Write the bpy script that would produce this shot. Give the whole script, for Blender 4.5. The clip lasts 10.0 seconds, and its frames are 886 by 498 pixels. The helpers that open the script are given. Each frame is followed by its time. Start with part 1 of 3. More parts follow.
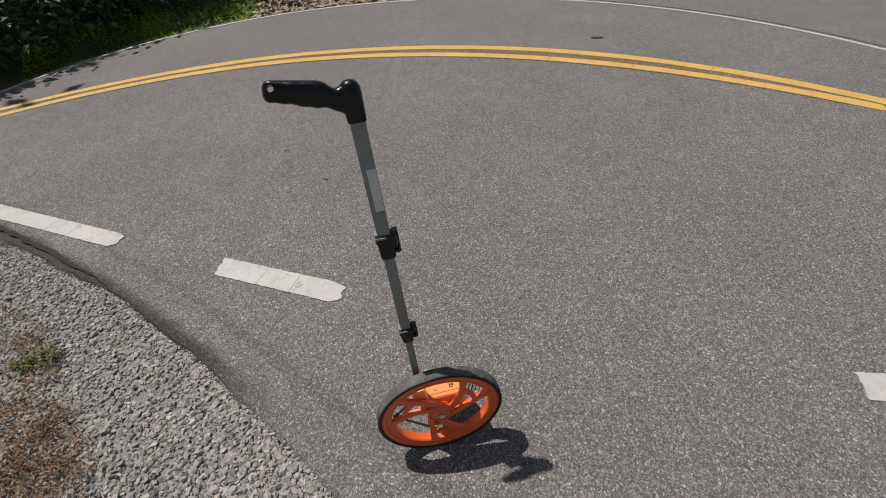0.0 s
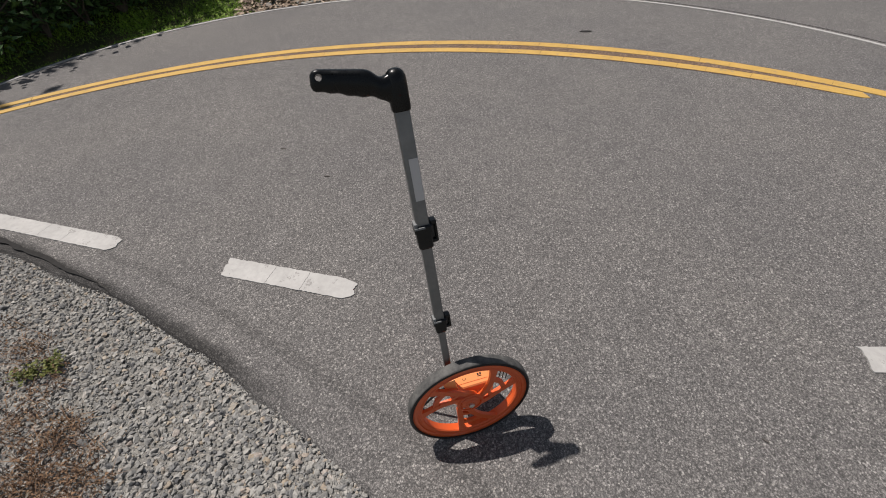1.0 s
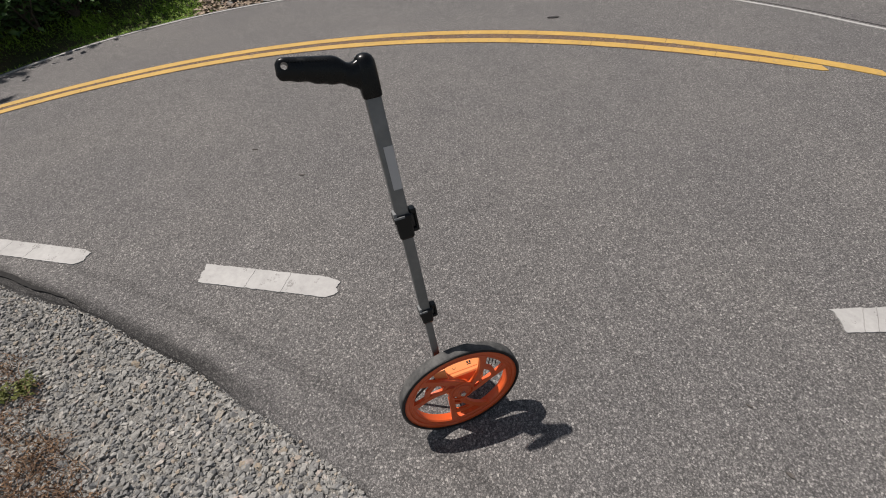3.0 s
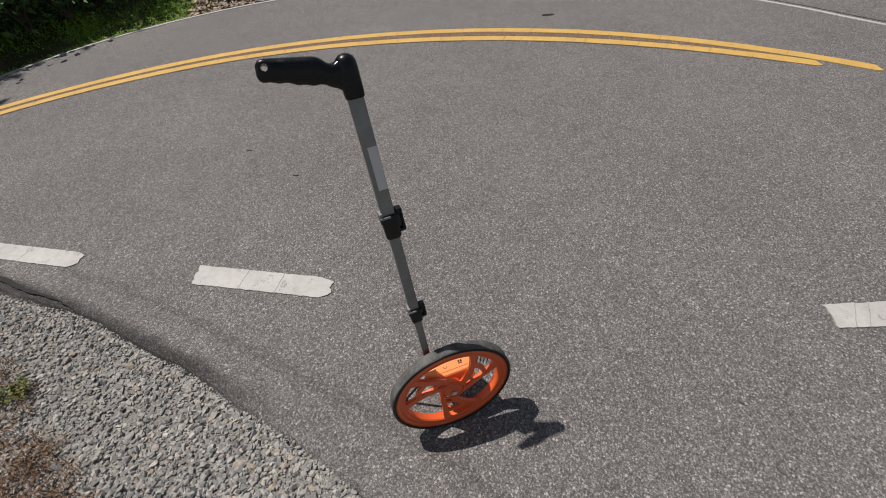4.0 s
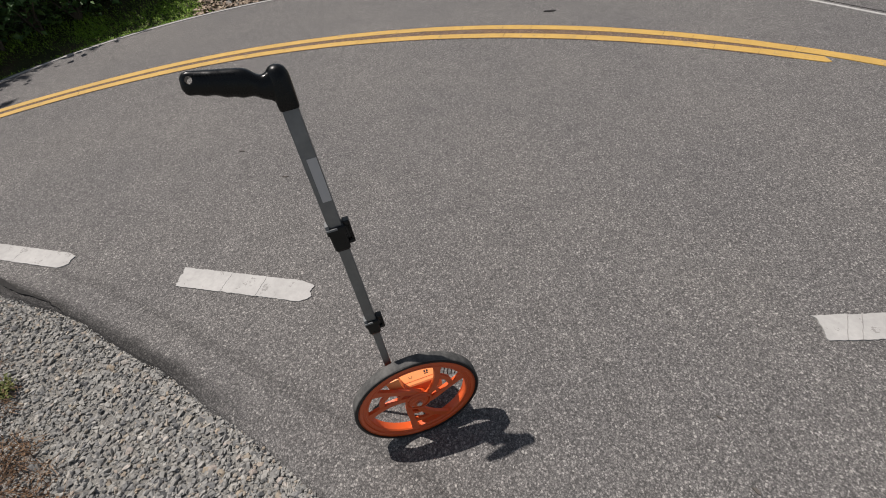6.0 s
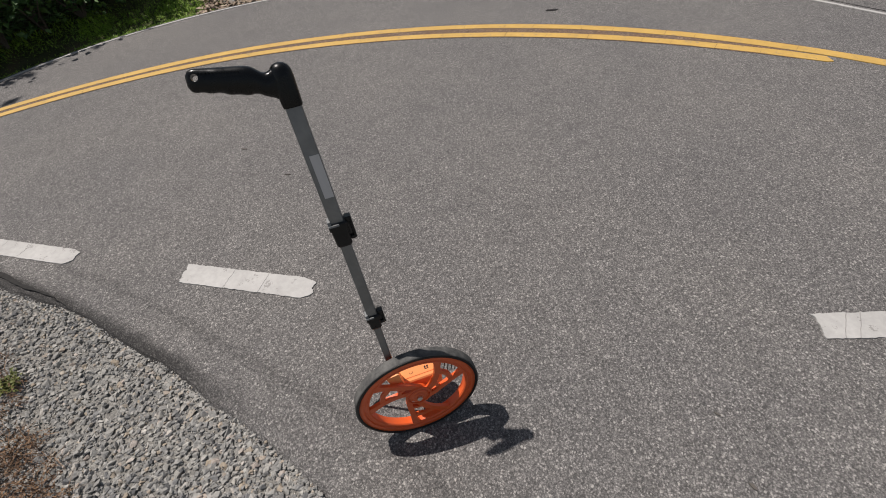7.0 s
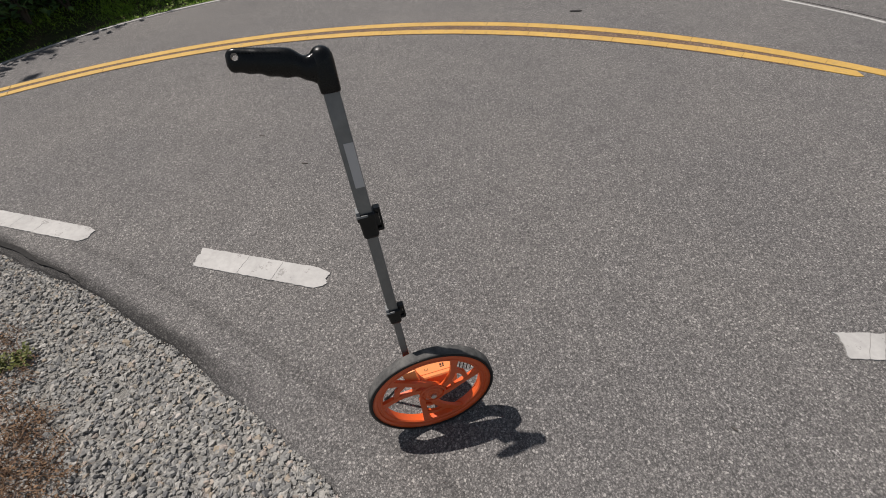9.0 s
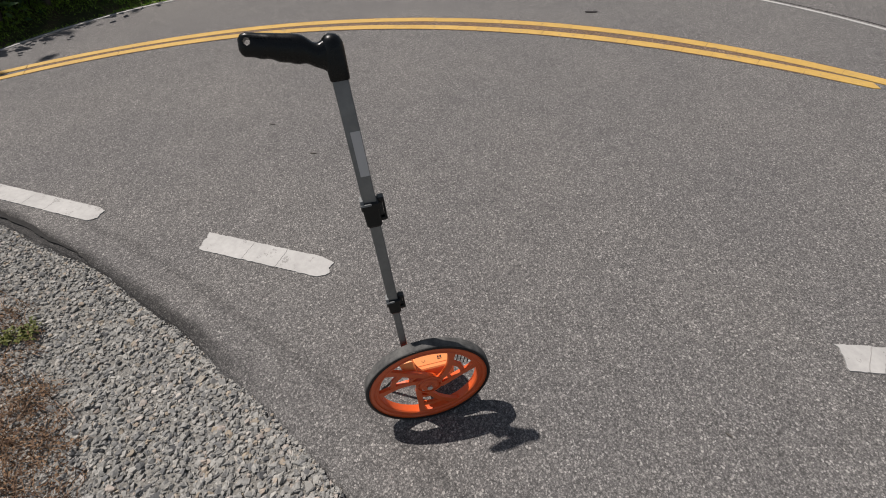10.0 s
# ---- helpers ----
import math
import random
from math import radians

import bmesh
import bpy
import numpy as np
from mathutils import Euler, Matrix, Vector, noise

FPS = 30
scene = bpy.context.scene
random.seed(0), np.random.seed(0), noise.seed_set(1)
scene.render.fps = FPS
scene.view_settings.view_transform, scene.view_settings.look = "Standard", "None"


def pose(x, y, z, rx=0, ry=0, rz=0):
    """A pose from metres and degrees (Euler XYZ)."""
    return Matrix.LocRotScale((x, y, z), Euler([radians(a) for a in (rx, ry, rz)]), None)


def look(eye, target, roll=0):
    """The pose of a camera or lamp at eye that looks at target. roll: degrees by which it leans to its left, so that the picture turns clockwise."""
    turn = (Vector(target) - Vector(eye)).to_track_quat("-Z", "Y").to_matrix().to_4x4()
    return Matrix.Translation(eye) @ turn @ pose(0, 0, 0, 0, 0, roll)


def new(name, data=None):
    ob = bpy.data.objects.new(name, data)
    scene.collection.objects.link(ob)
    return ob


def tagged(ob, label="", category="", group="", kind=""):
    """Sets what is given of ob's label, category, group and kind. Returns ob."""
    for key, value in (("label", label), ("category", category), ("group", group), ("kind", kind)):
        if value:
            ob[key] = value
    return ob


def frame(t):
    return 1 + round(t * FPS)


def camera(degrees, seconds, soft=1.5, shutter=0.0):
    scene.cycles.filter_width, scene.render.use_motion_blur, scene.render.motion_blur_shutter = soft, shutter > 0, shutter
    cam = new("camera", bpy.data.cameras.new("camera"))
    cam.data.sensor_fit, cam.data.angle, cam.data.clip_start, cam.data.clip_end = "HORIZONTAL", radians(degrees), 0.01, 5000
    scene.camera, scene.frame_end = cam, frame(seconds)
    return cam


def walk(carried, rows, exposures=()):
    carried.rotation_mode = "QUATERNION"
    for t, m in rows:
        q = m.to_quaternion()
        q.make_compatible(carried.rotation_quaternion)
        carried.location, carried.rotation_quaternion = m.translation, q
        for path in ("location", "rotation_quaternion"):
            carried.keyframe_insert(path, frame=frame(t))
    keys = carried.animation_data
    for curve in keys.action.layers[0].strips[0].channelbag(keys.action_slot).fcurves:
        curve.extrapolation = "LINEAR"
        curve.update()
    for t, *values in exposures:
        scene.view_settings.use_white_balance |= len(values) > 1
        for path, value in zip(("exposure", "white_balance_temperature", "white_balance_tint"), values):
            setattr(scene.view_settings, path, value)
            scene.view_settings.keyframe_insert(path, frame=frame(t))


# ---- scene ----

cam = camera(93.3, 10.0, soft=1.0)
PATH = [
    (0.0, 0.2358, -0.4012, 1.1186, 45.798, 3.419, 20.499),
    (0.5, 0.2087, -0.4156, 1.1150, 45.632, 3.359, 19.471),
    (1.0, 0.1484, -0.4466, 1.1154, 45.329, 3.117, 17.690),
    (1.5, 0.1285, -0.4567, 1.1067, 45.068, 3.164, 16.132),
    (2.0, 0.1318, -0.4528, 1.1039, 44.737, 3.440, 14.818),
    (2.5, 0.1413, -0.4502, 1.1004, 44.510, 3.673, 13.975),
    (4.0, 0.1708, -0.4422, 1.1004, 44.119, 4.281, 12.987),
    (4.5, 0.1937, -0.4322, 1.0991, 44.003, 4.517, 13.209),
    (5.0, 0.2205, -0.4076, 1.1046, 43.794, 4.788, 13.608),
    (5.5, 0.2567, -0.3828, 1.0958, 43.773, 5.155, 14.141),
    (7.0, 0.2756, -0.3934, 1.1011, 43.627, 5.304, 14.800),
    (7.5, 0.2632, -0.4035, 1.0995, 43.643, 5.228, 14.898),
    (8.0, 0.2590, -0.4003, 1.1002, 43.551, 5.139, 15.190),
    (8.5, 0.2465, -0.3943, 1.0970, 43.491, 4.548, 16.107),
    (9.0, 0.2329, -0.3965, 1.0917, 43.505, 3.661, 17.448),
    (9.5, 0.2358, -0.4025, 1.0914, 43.381, 2.882, 18.830),
    (10.0, 0.2428, -0.4053, 1.0900, 43.258, 2.451, 19.776),
]
walk(cam, [(t, pose(*p)) for t, *p in PATH])

# ---- light: a high summer sun and a clear sky ----
TO_SUN = Vector((-0.460, 0.110, 1.0)).normalized()
sun = new("sun", bpy.data.lights.new("sun", "SUN"))
sun.data.energy, sun.data.angle, sun.data.color = 5.0, radians(0.53), (1.0, 0.932, 0.884)
sun.matrix_world = look(TO_SUN * 40, (0, 0, 0))
world = bpy.data.worlds.new("sky")
scene.world = world
world.use_nodes = True
sky = world.node_tree.nodes.new("ShaderNodeTexSky")
sky.sky_type, sky.sun_disc = "NISHITA", False
sky.sun_elevation = math.asin(TO_SUN.z)
sky.sun_rotation = math.atan2(TO_SUN.x, TO_SUN.y)
haze = world.node_tree.nodes.new("ShaderNodeHueSaturation")
haze.inputs["Saturation"].default_value = 0.6
world.node_tree.links.new(sky.outputs[0], haze.inputs["Color"])
world.node_tree.links.new(haze.outputs[0], world.node_tree.nodes["Background"].inputs[0])
world.node_tree.nodes["Background"].inputs[1].default_value = 0.072
scene.view_settings.exposure = 0.0


# ---- materials ----
class Mat:
    """A node material with short calls for its nodes."""

    def __init__(self, name, rough=0.8, metal=0.0, spec=0.5):
        self.m = bpy.data.materials.new(name)
        self.m.use_nodes = True
        self.t = self.m.node_tree
        self.b = self.t.nodes["Principled BSDF"]
        self.b.inputs["Roughness"].default_value = rough
        self.b.inputs["Metallic"].default_value = metal
        self.b.inputs["Specular IOR Level"].default_value = spec
        self.pos = self.t.nodes.new("ShaderNodeTexCoord").outputs["Object"]

    def link(self, a, b):
        self.t.links.new(a, b)

    def noise(self, scale, detail=4, rough=0.6, vec=None):
        n = self.t.nodes.new("ShaderNodeTexNoise")
        n.inputs["Scale"].default_value, n.inputs["Detail"].default_value, n.inputs["Roughness"].default_value = scale, detail, rough
        self.link(vec or self.pos, n.inputs["Vector"])
        return n.outputs["Fac"]

    def cells(self, scale, feature="F1", vec=None):
        n = self.t.nodes.new("ShaderNodeTexVoronoi")
        n.feature = feature
        n.inputs["Scale"].default_value = scale
        self.link(vec or self.pos, n.inputs["Vector"])
        return n

    def warped(self, scale, amount):
        """The place, pushed about by a noise, so that cells lose their round shape."""
        n = self.t.nodes.new("ShaderNodeTexNoise")
        n.inputs["Scale"].default_value, n.inputs["Detail"].default_value = scale, 2
        self.link(self.pos, n.inputs["Vector"])
        v = self.t.nodes.new("ShaderNodeVectorMath")
        v.operation = "MULTIPLY_ADD"
        v.inputs[1].default_value = (amount, amount, amount)
        self.link(n.outputs["Color"], v.inputs[0])
        self.link(self.pos, v.inputs[2])
        return v.outputs[0]

    def ramp(self, fac, *stops):
        n = self.t.nodes.new("ShaderNodeValToRGB")
        while len(n.color_ramp.elements) < len(stops):
            n.color_ramp.elements.new(0.5)
        for e, (p, c) in zip(n.color_ramp.elements, stops):
            e.position = p
            e.color = (*c, 1) if isinstance(c, tuple) else (c, c, c, 1)
        self.link(fac, n.inputs[0])
        return n.outputs[0]

    def mix(self, fac, a, b, kind="MIX"):
        n = self.t.nodes.new("ShaderNodeMix")
        n.data_type, n.blend_type = "RGBA", kind
        for k, v in ((0, fac), (6, a), (7, b)):
            s = n.inputs[k]
            if isinstance(v, (int, float)):
                s.default_value = (v, v, v, 1) if k else v
            elif isinstance(v, tuple):
                s.default_value = (*v, 1)
            else:
                self.link(v, s)
        return n.outputs[2]

    def math(self, op, a, b=0.0, c=0.0):
        n = self.t.nodes.new("ShaderNodeMath")
        n.operation = op
        for s, v in zip(n.inputs, (a, b, c)):
            if isinstance(v, (int, float)):
                s.default_value = v
            else:
                self.link(v, s)
        return n.outputs[0]

    def xyz(self):
        n = self.t.nodes.new("ShaderNodeSeparateXYZ")
        self.link(self.pos, n.inputs[0])
        return n.outputs

    def island(self):
        return self.t.nodes.new("ShaderNodeNewGeometry").outputs["Random Per Island"]

    def any_object(self):
        return self.t.nodes.new("ShaderNodeObjectInfo").outputs["Random"]

    def color(self, c):
        self.link(c, self.b.inputs["Base Color"])

    def rough(self, c):
        self.link(c, self.b.inputs["Roughness"])

    def bump(self, height, strength=0.3, distance=0.002):
        n = self.t.nodes.new("ShaderNodeBump")
        n.inputs["Strength"].default_value, n.inputs["Distance"].default_value = strength, distance
        self.link(height, n.inputs["Height"])
        if self.b.inputs["Normal"].is_linked:
            self.link(self.b.inputs["Normal"].links[0].from_socket, n.inputs["Normal"])
        self.link(n.outputs[0], self.b.inputs["Normal"])


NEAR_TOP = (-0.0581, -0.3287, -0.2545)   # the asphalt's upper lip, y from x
NEAR_FOOT = (-0.1056, -0.4357, -0.3254)  # where the stones begin


def asphalt_material(name, tone, edge, stain=None):
    m = Mat(name, 0.85, spec=0.3)
    spot = m.warped(190, 0.008)
    fine = m.cells(250, vec=spot)
    coarse = m.cells(118, vec=spot)
    grain = m.ramp(fine.outputs["Color"], (0.0, (0.50 * tone, 0.49 * tone, 0.485 * tone)), (0.45, (0.92 * tone, 0.89 * tone, 0.87 * tone)), (0.75, (1.34 * tone, 1.29 * tone, 1.25 * tone)), (1.0, (2.5 * tone, 2.4 * tone, 2.31 * tone)))
    grit = m.ramp(m.noise(420, 2), (0.3, 0.82), (0.7, 1.16))
    c = m.mix(1.0, grain, grit, "MULTIPLY")
    pits = m.ramp(fine.outputs["Distance"], (0.25, 1.04), (0.72, 0.46))
    c = m.mix(1.0, c, pits, "MULTIPLY")
    pale = m.math("MULTIPLY", m.ramp(coarse.outputs["Color"], (0.755, 0.0), (0.82, 1.0)), m.ramp(coarse.outputs["Distance"], (0.30, 1.0), (0.44, 0.0)))
    c = m.mix(pale, c, m.ramp(m.noise(60), (0.3, (0.25, 0.241, 0.228)), (0.7, (0.39, 0.377, 0.357))))
    blot = m.ramp(m.noise(1.3, 5), (0.3, (0.90, 0.89, 0.89)), (0.7, (1.08, 1.06, 1.03)))
    c = m.mix(1.0, c, blot, "MULTIPLY")
    blot = m.ramp(m.noise(9, 4), (0.3, 0.93), (0.7, 1.06))
    c = m.mix(1.0, c, blot, "MULTIPLY")
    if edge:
        # tar and fine dirt left along the broken lip, and one faint darker band beside it
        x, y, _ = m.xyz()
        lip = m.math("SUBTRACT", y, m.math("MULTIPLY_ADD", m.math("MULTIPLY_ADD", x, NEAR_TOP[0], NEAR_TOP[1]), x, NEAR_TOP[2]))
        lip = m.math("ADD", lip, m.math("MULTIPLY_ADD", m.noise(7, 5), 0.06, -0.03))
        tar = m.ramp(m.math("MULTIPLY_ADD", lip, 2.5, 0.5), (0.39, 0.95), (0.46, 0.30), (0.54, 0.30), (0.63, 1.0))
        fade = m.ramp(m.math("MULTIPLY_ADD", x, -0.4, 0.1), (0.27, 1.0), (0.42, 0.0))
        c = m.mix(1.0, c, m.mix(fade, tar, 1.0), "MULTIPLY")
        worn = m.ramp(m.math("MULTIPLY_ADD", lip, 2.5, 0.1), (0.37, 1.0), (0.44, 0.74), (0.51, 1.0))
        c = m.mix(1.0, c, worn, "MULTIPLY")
    if stain:
        c = m.mix(m.ramp(m.noise(5, 5), (0.3, 0.65), (0.7, 1.0)), c, m.mix(1.0, c, stain, "MULTIPLY"))
    m.color(c)
    m.bump(fine.outputs["Distance"], 0.55, 0.003)
    m.bump(m.noise(420, 2), 0.35, 0.001)
    return m.m


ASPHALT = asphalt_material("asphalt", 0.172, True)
ASPHALT_SIDE = asphalt_material("asphalt_side", 0.164, False)
ASPHALT_STAINED = asphalt_material("asphalt_stained", 0.174, False, (1.06, 0.70, 0.44))


def paint_material(name, light, dark):
    m = Mat(name, 0.62, spec=0.4)
    c = m.mix(m.ramp(m.noise(45, 6, 0.7), (0.35, 0.0), (0.7, 1.0)), light, dark)
    c = m.mix(1.0, c, m.ramp(m.noise(6, 5), (0.3, 0.86), (0.7, 1.04)), "MULTIPLY")
    pits = m.cells(190)
    c = m.mix(m.ramp(m.math("MULTIPLY", pits.outputs["Distance"], m.ramp(m.noise(20), (0.45, 0.0), (0.75, 1.0))), (0.32, 0.0), (0.42, 0.6)), c, (0.16, 0.15, 0.14))
    m.color(c)
    m.bump(m.noise(170, 3), 0.4, 0.0015)
    return m.m


WHITE_PAINT = paint_material("white_paint", (0.42, 0.41, 0.39), (0.35, 0.34, 0.325))
YELLOW_PAINT = paint_material("yellow_paint", (0.53, 0.335, 0.085), (0.46, 0.285, 0.072))


def stone_material(name, per_object):
    m = Mat(name, 0.9, spec=0.25)
    tint = m.ramp(m.any_object() if per_object else m.island(), (0.0, (0.070, 0.071, 0.073)), (0.07, (0.180, 0.179, 0.176)), (0.25, (0.245, 0.240, 0.227)), (0.6, (0.305, 0.296, 0.274)),
                  (0.86, (0.375, 0.361, 0.330)), (0.92, (0.335, 0.280, 0.213)), (0.95, (0.37, 0.32, 0.28)), (1.0, (0.47, 0.45, 0.41)))
    c = m.mix(1.0, tint, m.ramp(m.noise(110, 5, 0.75), (0.3, 0.62), (0.7, 1.25)), "MULTIPLY")
    m.color(c)
    m.bump(m.noise(160, 4), 0.7, 0.003)
    return m.m


STONE, STONES = stone_material("stone", True), stone_material("stones", False)


def soil_material():
    m = Mat("gravelly_soil", 0.95, spec=0.2)
    spot = m.warped(120, 0.01)
    cell, fines = m.cells(130, vec=spot), m.cells(330, vec=spot)
    c = m.ramp(cell.outputs["Color"], (0.0, (0.075, 0.073, 0.068)), (0.5, (0.195, 0.189, 0.176)), (1.0, (0.33, 0.318, 0.29)))
    dust = m.ramp(fines.outputs["Color"], (0.0, (0.085, 0.082, 0.076)), (1.0, (0.31, 0.30, 0.276)))
    c = m.mix(m.ramp(m.noise(35, 4), (0.40, 0.0), (0.55, 1.0)), c, dust)
    c = m.mix(m.ramp(m.noise(3.0, 5), (0.42, 0.0), (0.62, 0.3)), c, (0.17, 0.15, 0.12))
    m.color(c)
    m.bump(cell.outputs["Distance"], 0.6, 0.005)
    m.bump(fines.outputs["Distance"], 0.5, 0.002)
    return m.m


def turf_material():
    m = Mat("turf", 0.95, spec=0.2)
    c = m.ramp(m.noise(11, 6), (0.3, (0.025, 0.030, 0.012)), (0.7, (0.06, 0.065, 0.026)))
    c = m.mix(m.ramp(m.noise(3, 4), (0.5, 0.0), (0.7, 1.0)), c, (0.10, 0.075, 0.045))
    m.color(c)
    m.bump(m.noise(60), 0.8, 0.02)
    return m.m


def leaf_material(name, low, high, gloss=0.45):
    m = Mat(name, gloss, spec=0.4)
    c = m.mix(m.island(), low, high)
    c = m.mix(1.0, c, m.ramp(m.noise(30, 3), (0.3, 0.8), (0.7, 1.15)), "MULTIPLY")
    m.color(c)
    m.b.inputs["Transmission Weight"].default_value = 0.0
    return m.m


def bark_material():
    m = Mat("bark", 0.9)
    m.color(m.ramp(m.noise(14, 6), (0.3, (0.05, 0.04, 0.03)), (0.7, (0.14, 0.115, 0.09))))
    m.bump(m.noise(22, 5), 0.8, 0.02)
    return m.m


def plastic(name, c, rough, wear=0.25, spec=0.5):
    m = Mat(name, rough, spec=spec)
    dull = m.mix(m.ramp(m.noise(40, 5), (0.45, 0.0), (0.75, wear)), c, tuple(min(1, 0.6 * v + 0.12) for v in c))
    m.color(dull)
    m.rough(m.ramp(m.noise(70, 4), (0.3, max(rough - 0.1, 0.05)), (0.7, rough + 0.12)))
    m.bump(m.noise(600, 2), 0.12, 0.0006)
    return m.m


def rubber_material():
    m = Mat("dusty_rubber", 0.8, spec=0.3)
    c = m.mix(m.ramp(m.noise(28, 6, 0.7), (0.35, 0.0), (0.65, 1.0)), (0.040, 0.040, 0.040), (0.125, 0.122, 0.115))
    m.color(c)
    m.bump(m.noise(240, 3), 0.4, 0.001)
    return m.m


def metal(name, c, rough, metallic=0.85):
    m = Mat(name, rough, metallic)
    m.color(m.mix(1.0, c, m.ramp(m.noise(26, 5), (0.3, 0.85), (0.7, 1.1)), "MULTIPLY"))
    m.rough(m.ramp(m.noise(120, 3), (0.3, rough - 0.08), (0.7, rough + 0.12)))
    return m.m


SOIL, TURF, BARK = soil_material(), turf_material(), bark_material()
TREE_LEAF = leaf_material("tree_leaf", (0.028, 0.060, 0.014), (0.075, 0.125, 0.03), 0.6)
SHRUB_LEAF = leaf_material("shrub_leaf", (0.03, 0.075, 0.018), (0.09, 0.16, 0.04), 0.62)
GRASS = leaf_material("grass_blade", (0.13, 0.25, 0.02), (0.29, 0.43, 0.045), 0.6)
WEED_LEAF = leaf_material("weed_leaf", (0.07, 0.085, 0.017), (0.17, 0.18, 0.04), 0.6)
DRY_STALK = leaf_material("dry_stalk", (0.065, 0.034, 0.021), (0.25, 0.155, 0.088), 0.85)
LITTER = leaf_material("leaf_litter", (0.16, 0.112, 0.078), (0.42, 0.335, 0.25), 0.85)
ORANGE = plastic("orange_plastic", (0.68, 0.105, 0.020), 0.40, 0.10, 0.6)
# The wheel's orange plastic again, its colour paled as if in full sun.
SUNLIT_ORANGE = plastic("sunlit_orange_plastic", (0.97, 0.36, 0.125), 0.45, 0.1)
BLACK = plastic("black_plastic", (0.007, 0.0075, 0.0078), 0.36, 0.03, 0.3)
GRIP = plastic("black_grip", (0.0035, 0.004, 0.0042), 0.27, 0.012, 0.28)
RUBBER = rubber_material()
ALU = metal("anodised_aluminium", (0.205, 0.212, 0.215), 0.45)
STEEL = metal("zinc_steel", (0.62, 0.60, 0.56), 0.32, 1.0)
DECAL = plastic("grey_decal", (0.52, 0.505, 0.49), 0.5, 0.1)
GREY_PLASTIC = plastic("grey_plastic", (0.17, 0.175, 0.175), 0.55, 0.1)
INK = plastic("black_ink", (0.02, 0.02, 0.02), 0.5, 0.0)
SCRAP = plastic("faded_leaf", (0.105, 0.095, 0.085), 0.9, 0.3, 0.1)
TAR_AND_CRACK = plastic("tar", (0.022, 0.021, 0.02), 0.85, 0.05, 0.2)


# ---- mesh helpers ----
def mesh_of(name, bm, material, smooth=False):
    me = bpy.data.meshes.new(name)
    bmesh.ops.recalc_face_normals(bm, faces=bm.faces)
    bm.to_mesh(me)
    bm.free()
    me.materials.append(material)
    for p in me.polygons:
        p.use_smooth = smooth
    return me


def part(name, bm, material, parent=None, label="", smooth=False):
    ob = new(name, mesh_of(name, bm, material, smooth))
    ob.parent = parent
    return tagged(ob, label)


def raw(name, verts, faces, material, parent=None, label=""):
    me = bpy.data.meshes.new(name)
    me.from_pydata([tuple(v) for v in verts], [], [tuple(int(i) for i in f) for f in faces])
    me.materials.append(material)
    ob = new(name, me)
    ob.parent = parent
    return tagged(ob, label)


def slab(outline, z0, z1, bm=None):
    """An upright-sided slab over an outline of (x, y)."""
    bm = bm or bmesh.new()
    top = [bm.verts.new((x, y, z1)) for x, y in outline]
    low = [bm.verts.new((x, y, z0)) for x, y in outline]
    bm.faces.new(top)
    bm.faces.new(low[::-1])
    for i in range(len(top)):
        j = (i + 1) % len(top)
        bm.faces.new((low[i], low[j], top[j], top[i]))
    return bm


def box(bm, x0, x1, y0, y1, z0, z1, bevel=0.0, m=None):
    made = bmesh.ops.create_cube(bm, size=1)["verts"]
    bmesh.ops.scale(bm, vec=(x1 - x0, y1 - y0, z1 - z0), verts=made)
    bmesh.ops.translate(bm, vec=((x0 + x1) / 2, (y0 + y1) / 2, (z0 + z1) / 2), verts=made)
    if bevel:
        edges = list({e for v in made for e in v.link_edges})
        made = list({v for f in bmesh.ops.bevel(bm, geom=edges, offset=bevel, segments=2, profile=0.5, affect="EDGES")["faces"] for v in f.verts} | {v for v in made if v.is_valid})
    if m is not None:
        bmesh.ops.transform(bm, matrix=m, verts=made)
    return bm


def turned(profile, steps, bm=None, closed=True):
    """A ring about the y axis from (radius, y) points."""
    bm = bm or bmesh.new()
    rings = []
    for k in range(steps):
        a = 2 * math.pi * k / steps
        rings.append([bm.verts.new((r * math.cos(a), y, r * math.sin(a))) for r, y in profile])
    n = len(profile)
    for k in range(steps):
        a, b = rings[k], rings[(k + 1) % steps]
        for i in range(n if closed else n - 1):
            j = (i + 1) % n
            bm.faces.new((a[i], a[j], b[j], b[i]))
    return bm


def sweep(path, size, bm=None, steps=8):
    """A round rod along points; size: one radius or one for each point."""
    bm = bm or bmesh.new()
    path = [Vector(p) for p in path]
    radii = size if isinstance(size, (list, tuple)) else [size] * len(path)
    last, first = None, None
    for i, p in enumerate(path):
        d = (path[min(i + 1, len(path) - 1)] - path[max(i - 1, 0)]).normalized()
        a = d.cross(Vector((0.31, 0.9, 0.17))).normalized()
        b = d.cross(a)
        ring = [bm.verts.new(p + radii[i] * (a * math.cos(2 * math.pi * k / steps) + b * math.sin(2 * math.pi * k / steps))) for k in range(steps)]
        if last:
            for k in range(steps):
                bm.faces.new((last[k], last[(k + 1) % steps], ring[(k + 1) % steps], ring[k]))
        first = first or ring
        last = ring
    bm.faces.new(first[::-1])
    bm.faces.new(last)
    return bm


# ---- the plan: lines of the bend, as a radius about one centre by bearing ----
CX, CY = -0.4, -1.6
YELLOW_NEAR = (0.1405, 0.1638, 0.2116, 4.2347)
YELLOW_FAR = (-0.2105, -0.1058, 0.2407, 4.3907)
EDGE = (-0.6979, -0.0456, -1.5069, -0.2907, 5.6981)


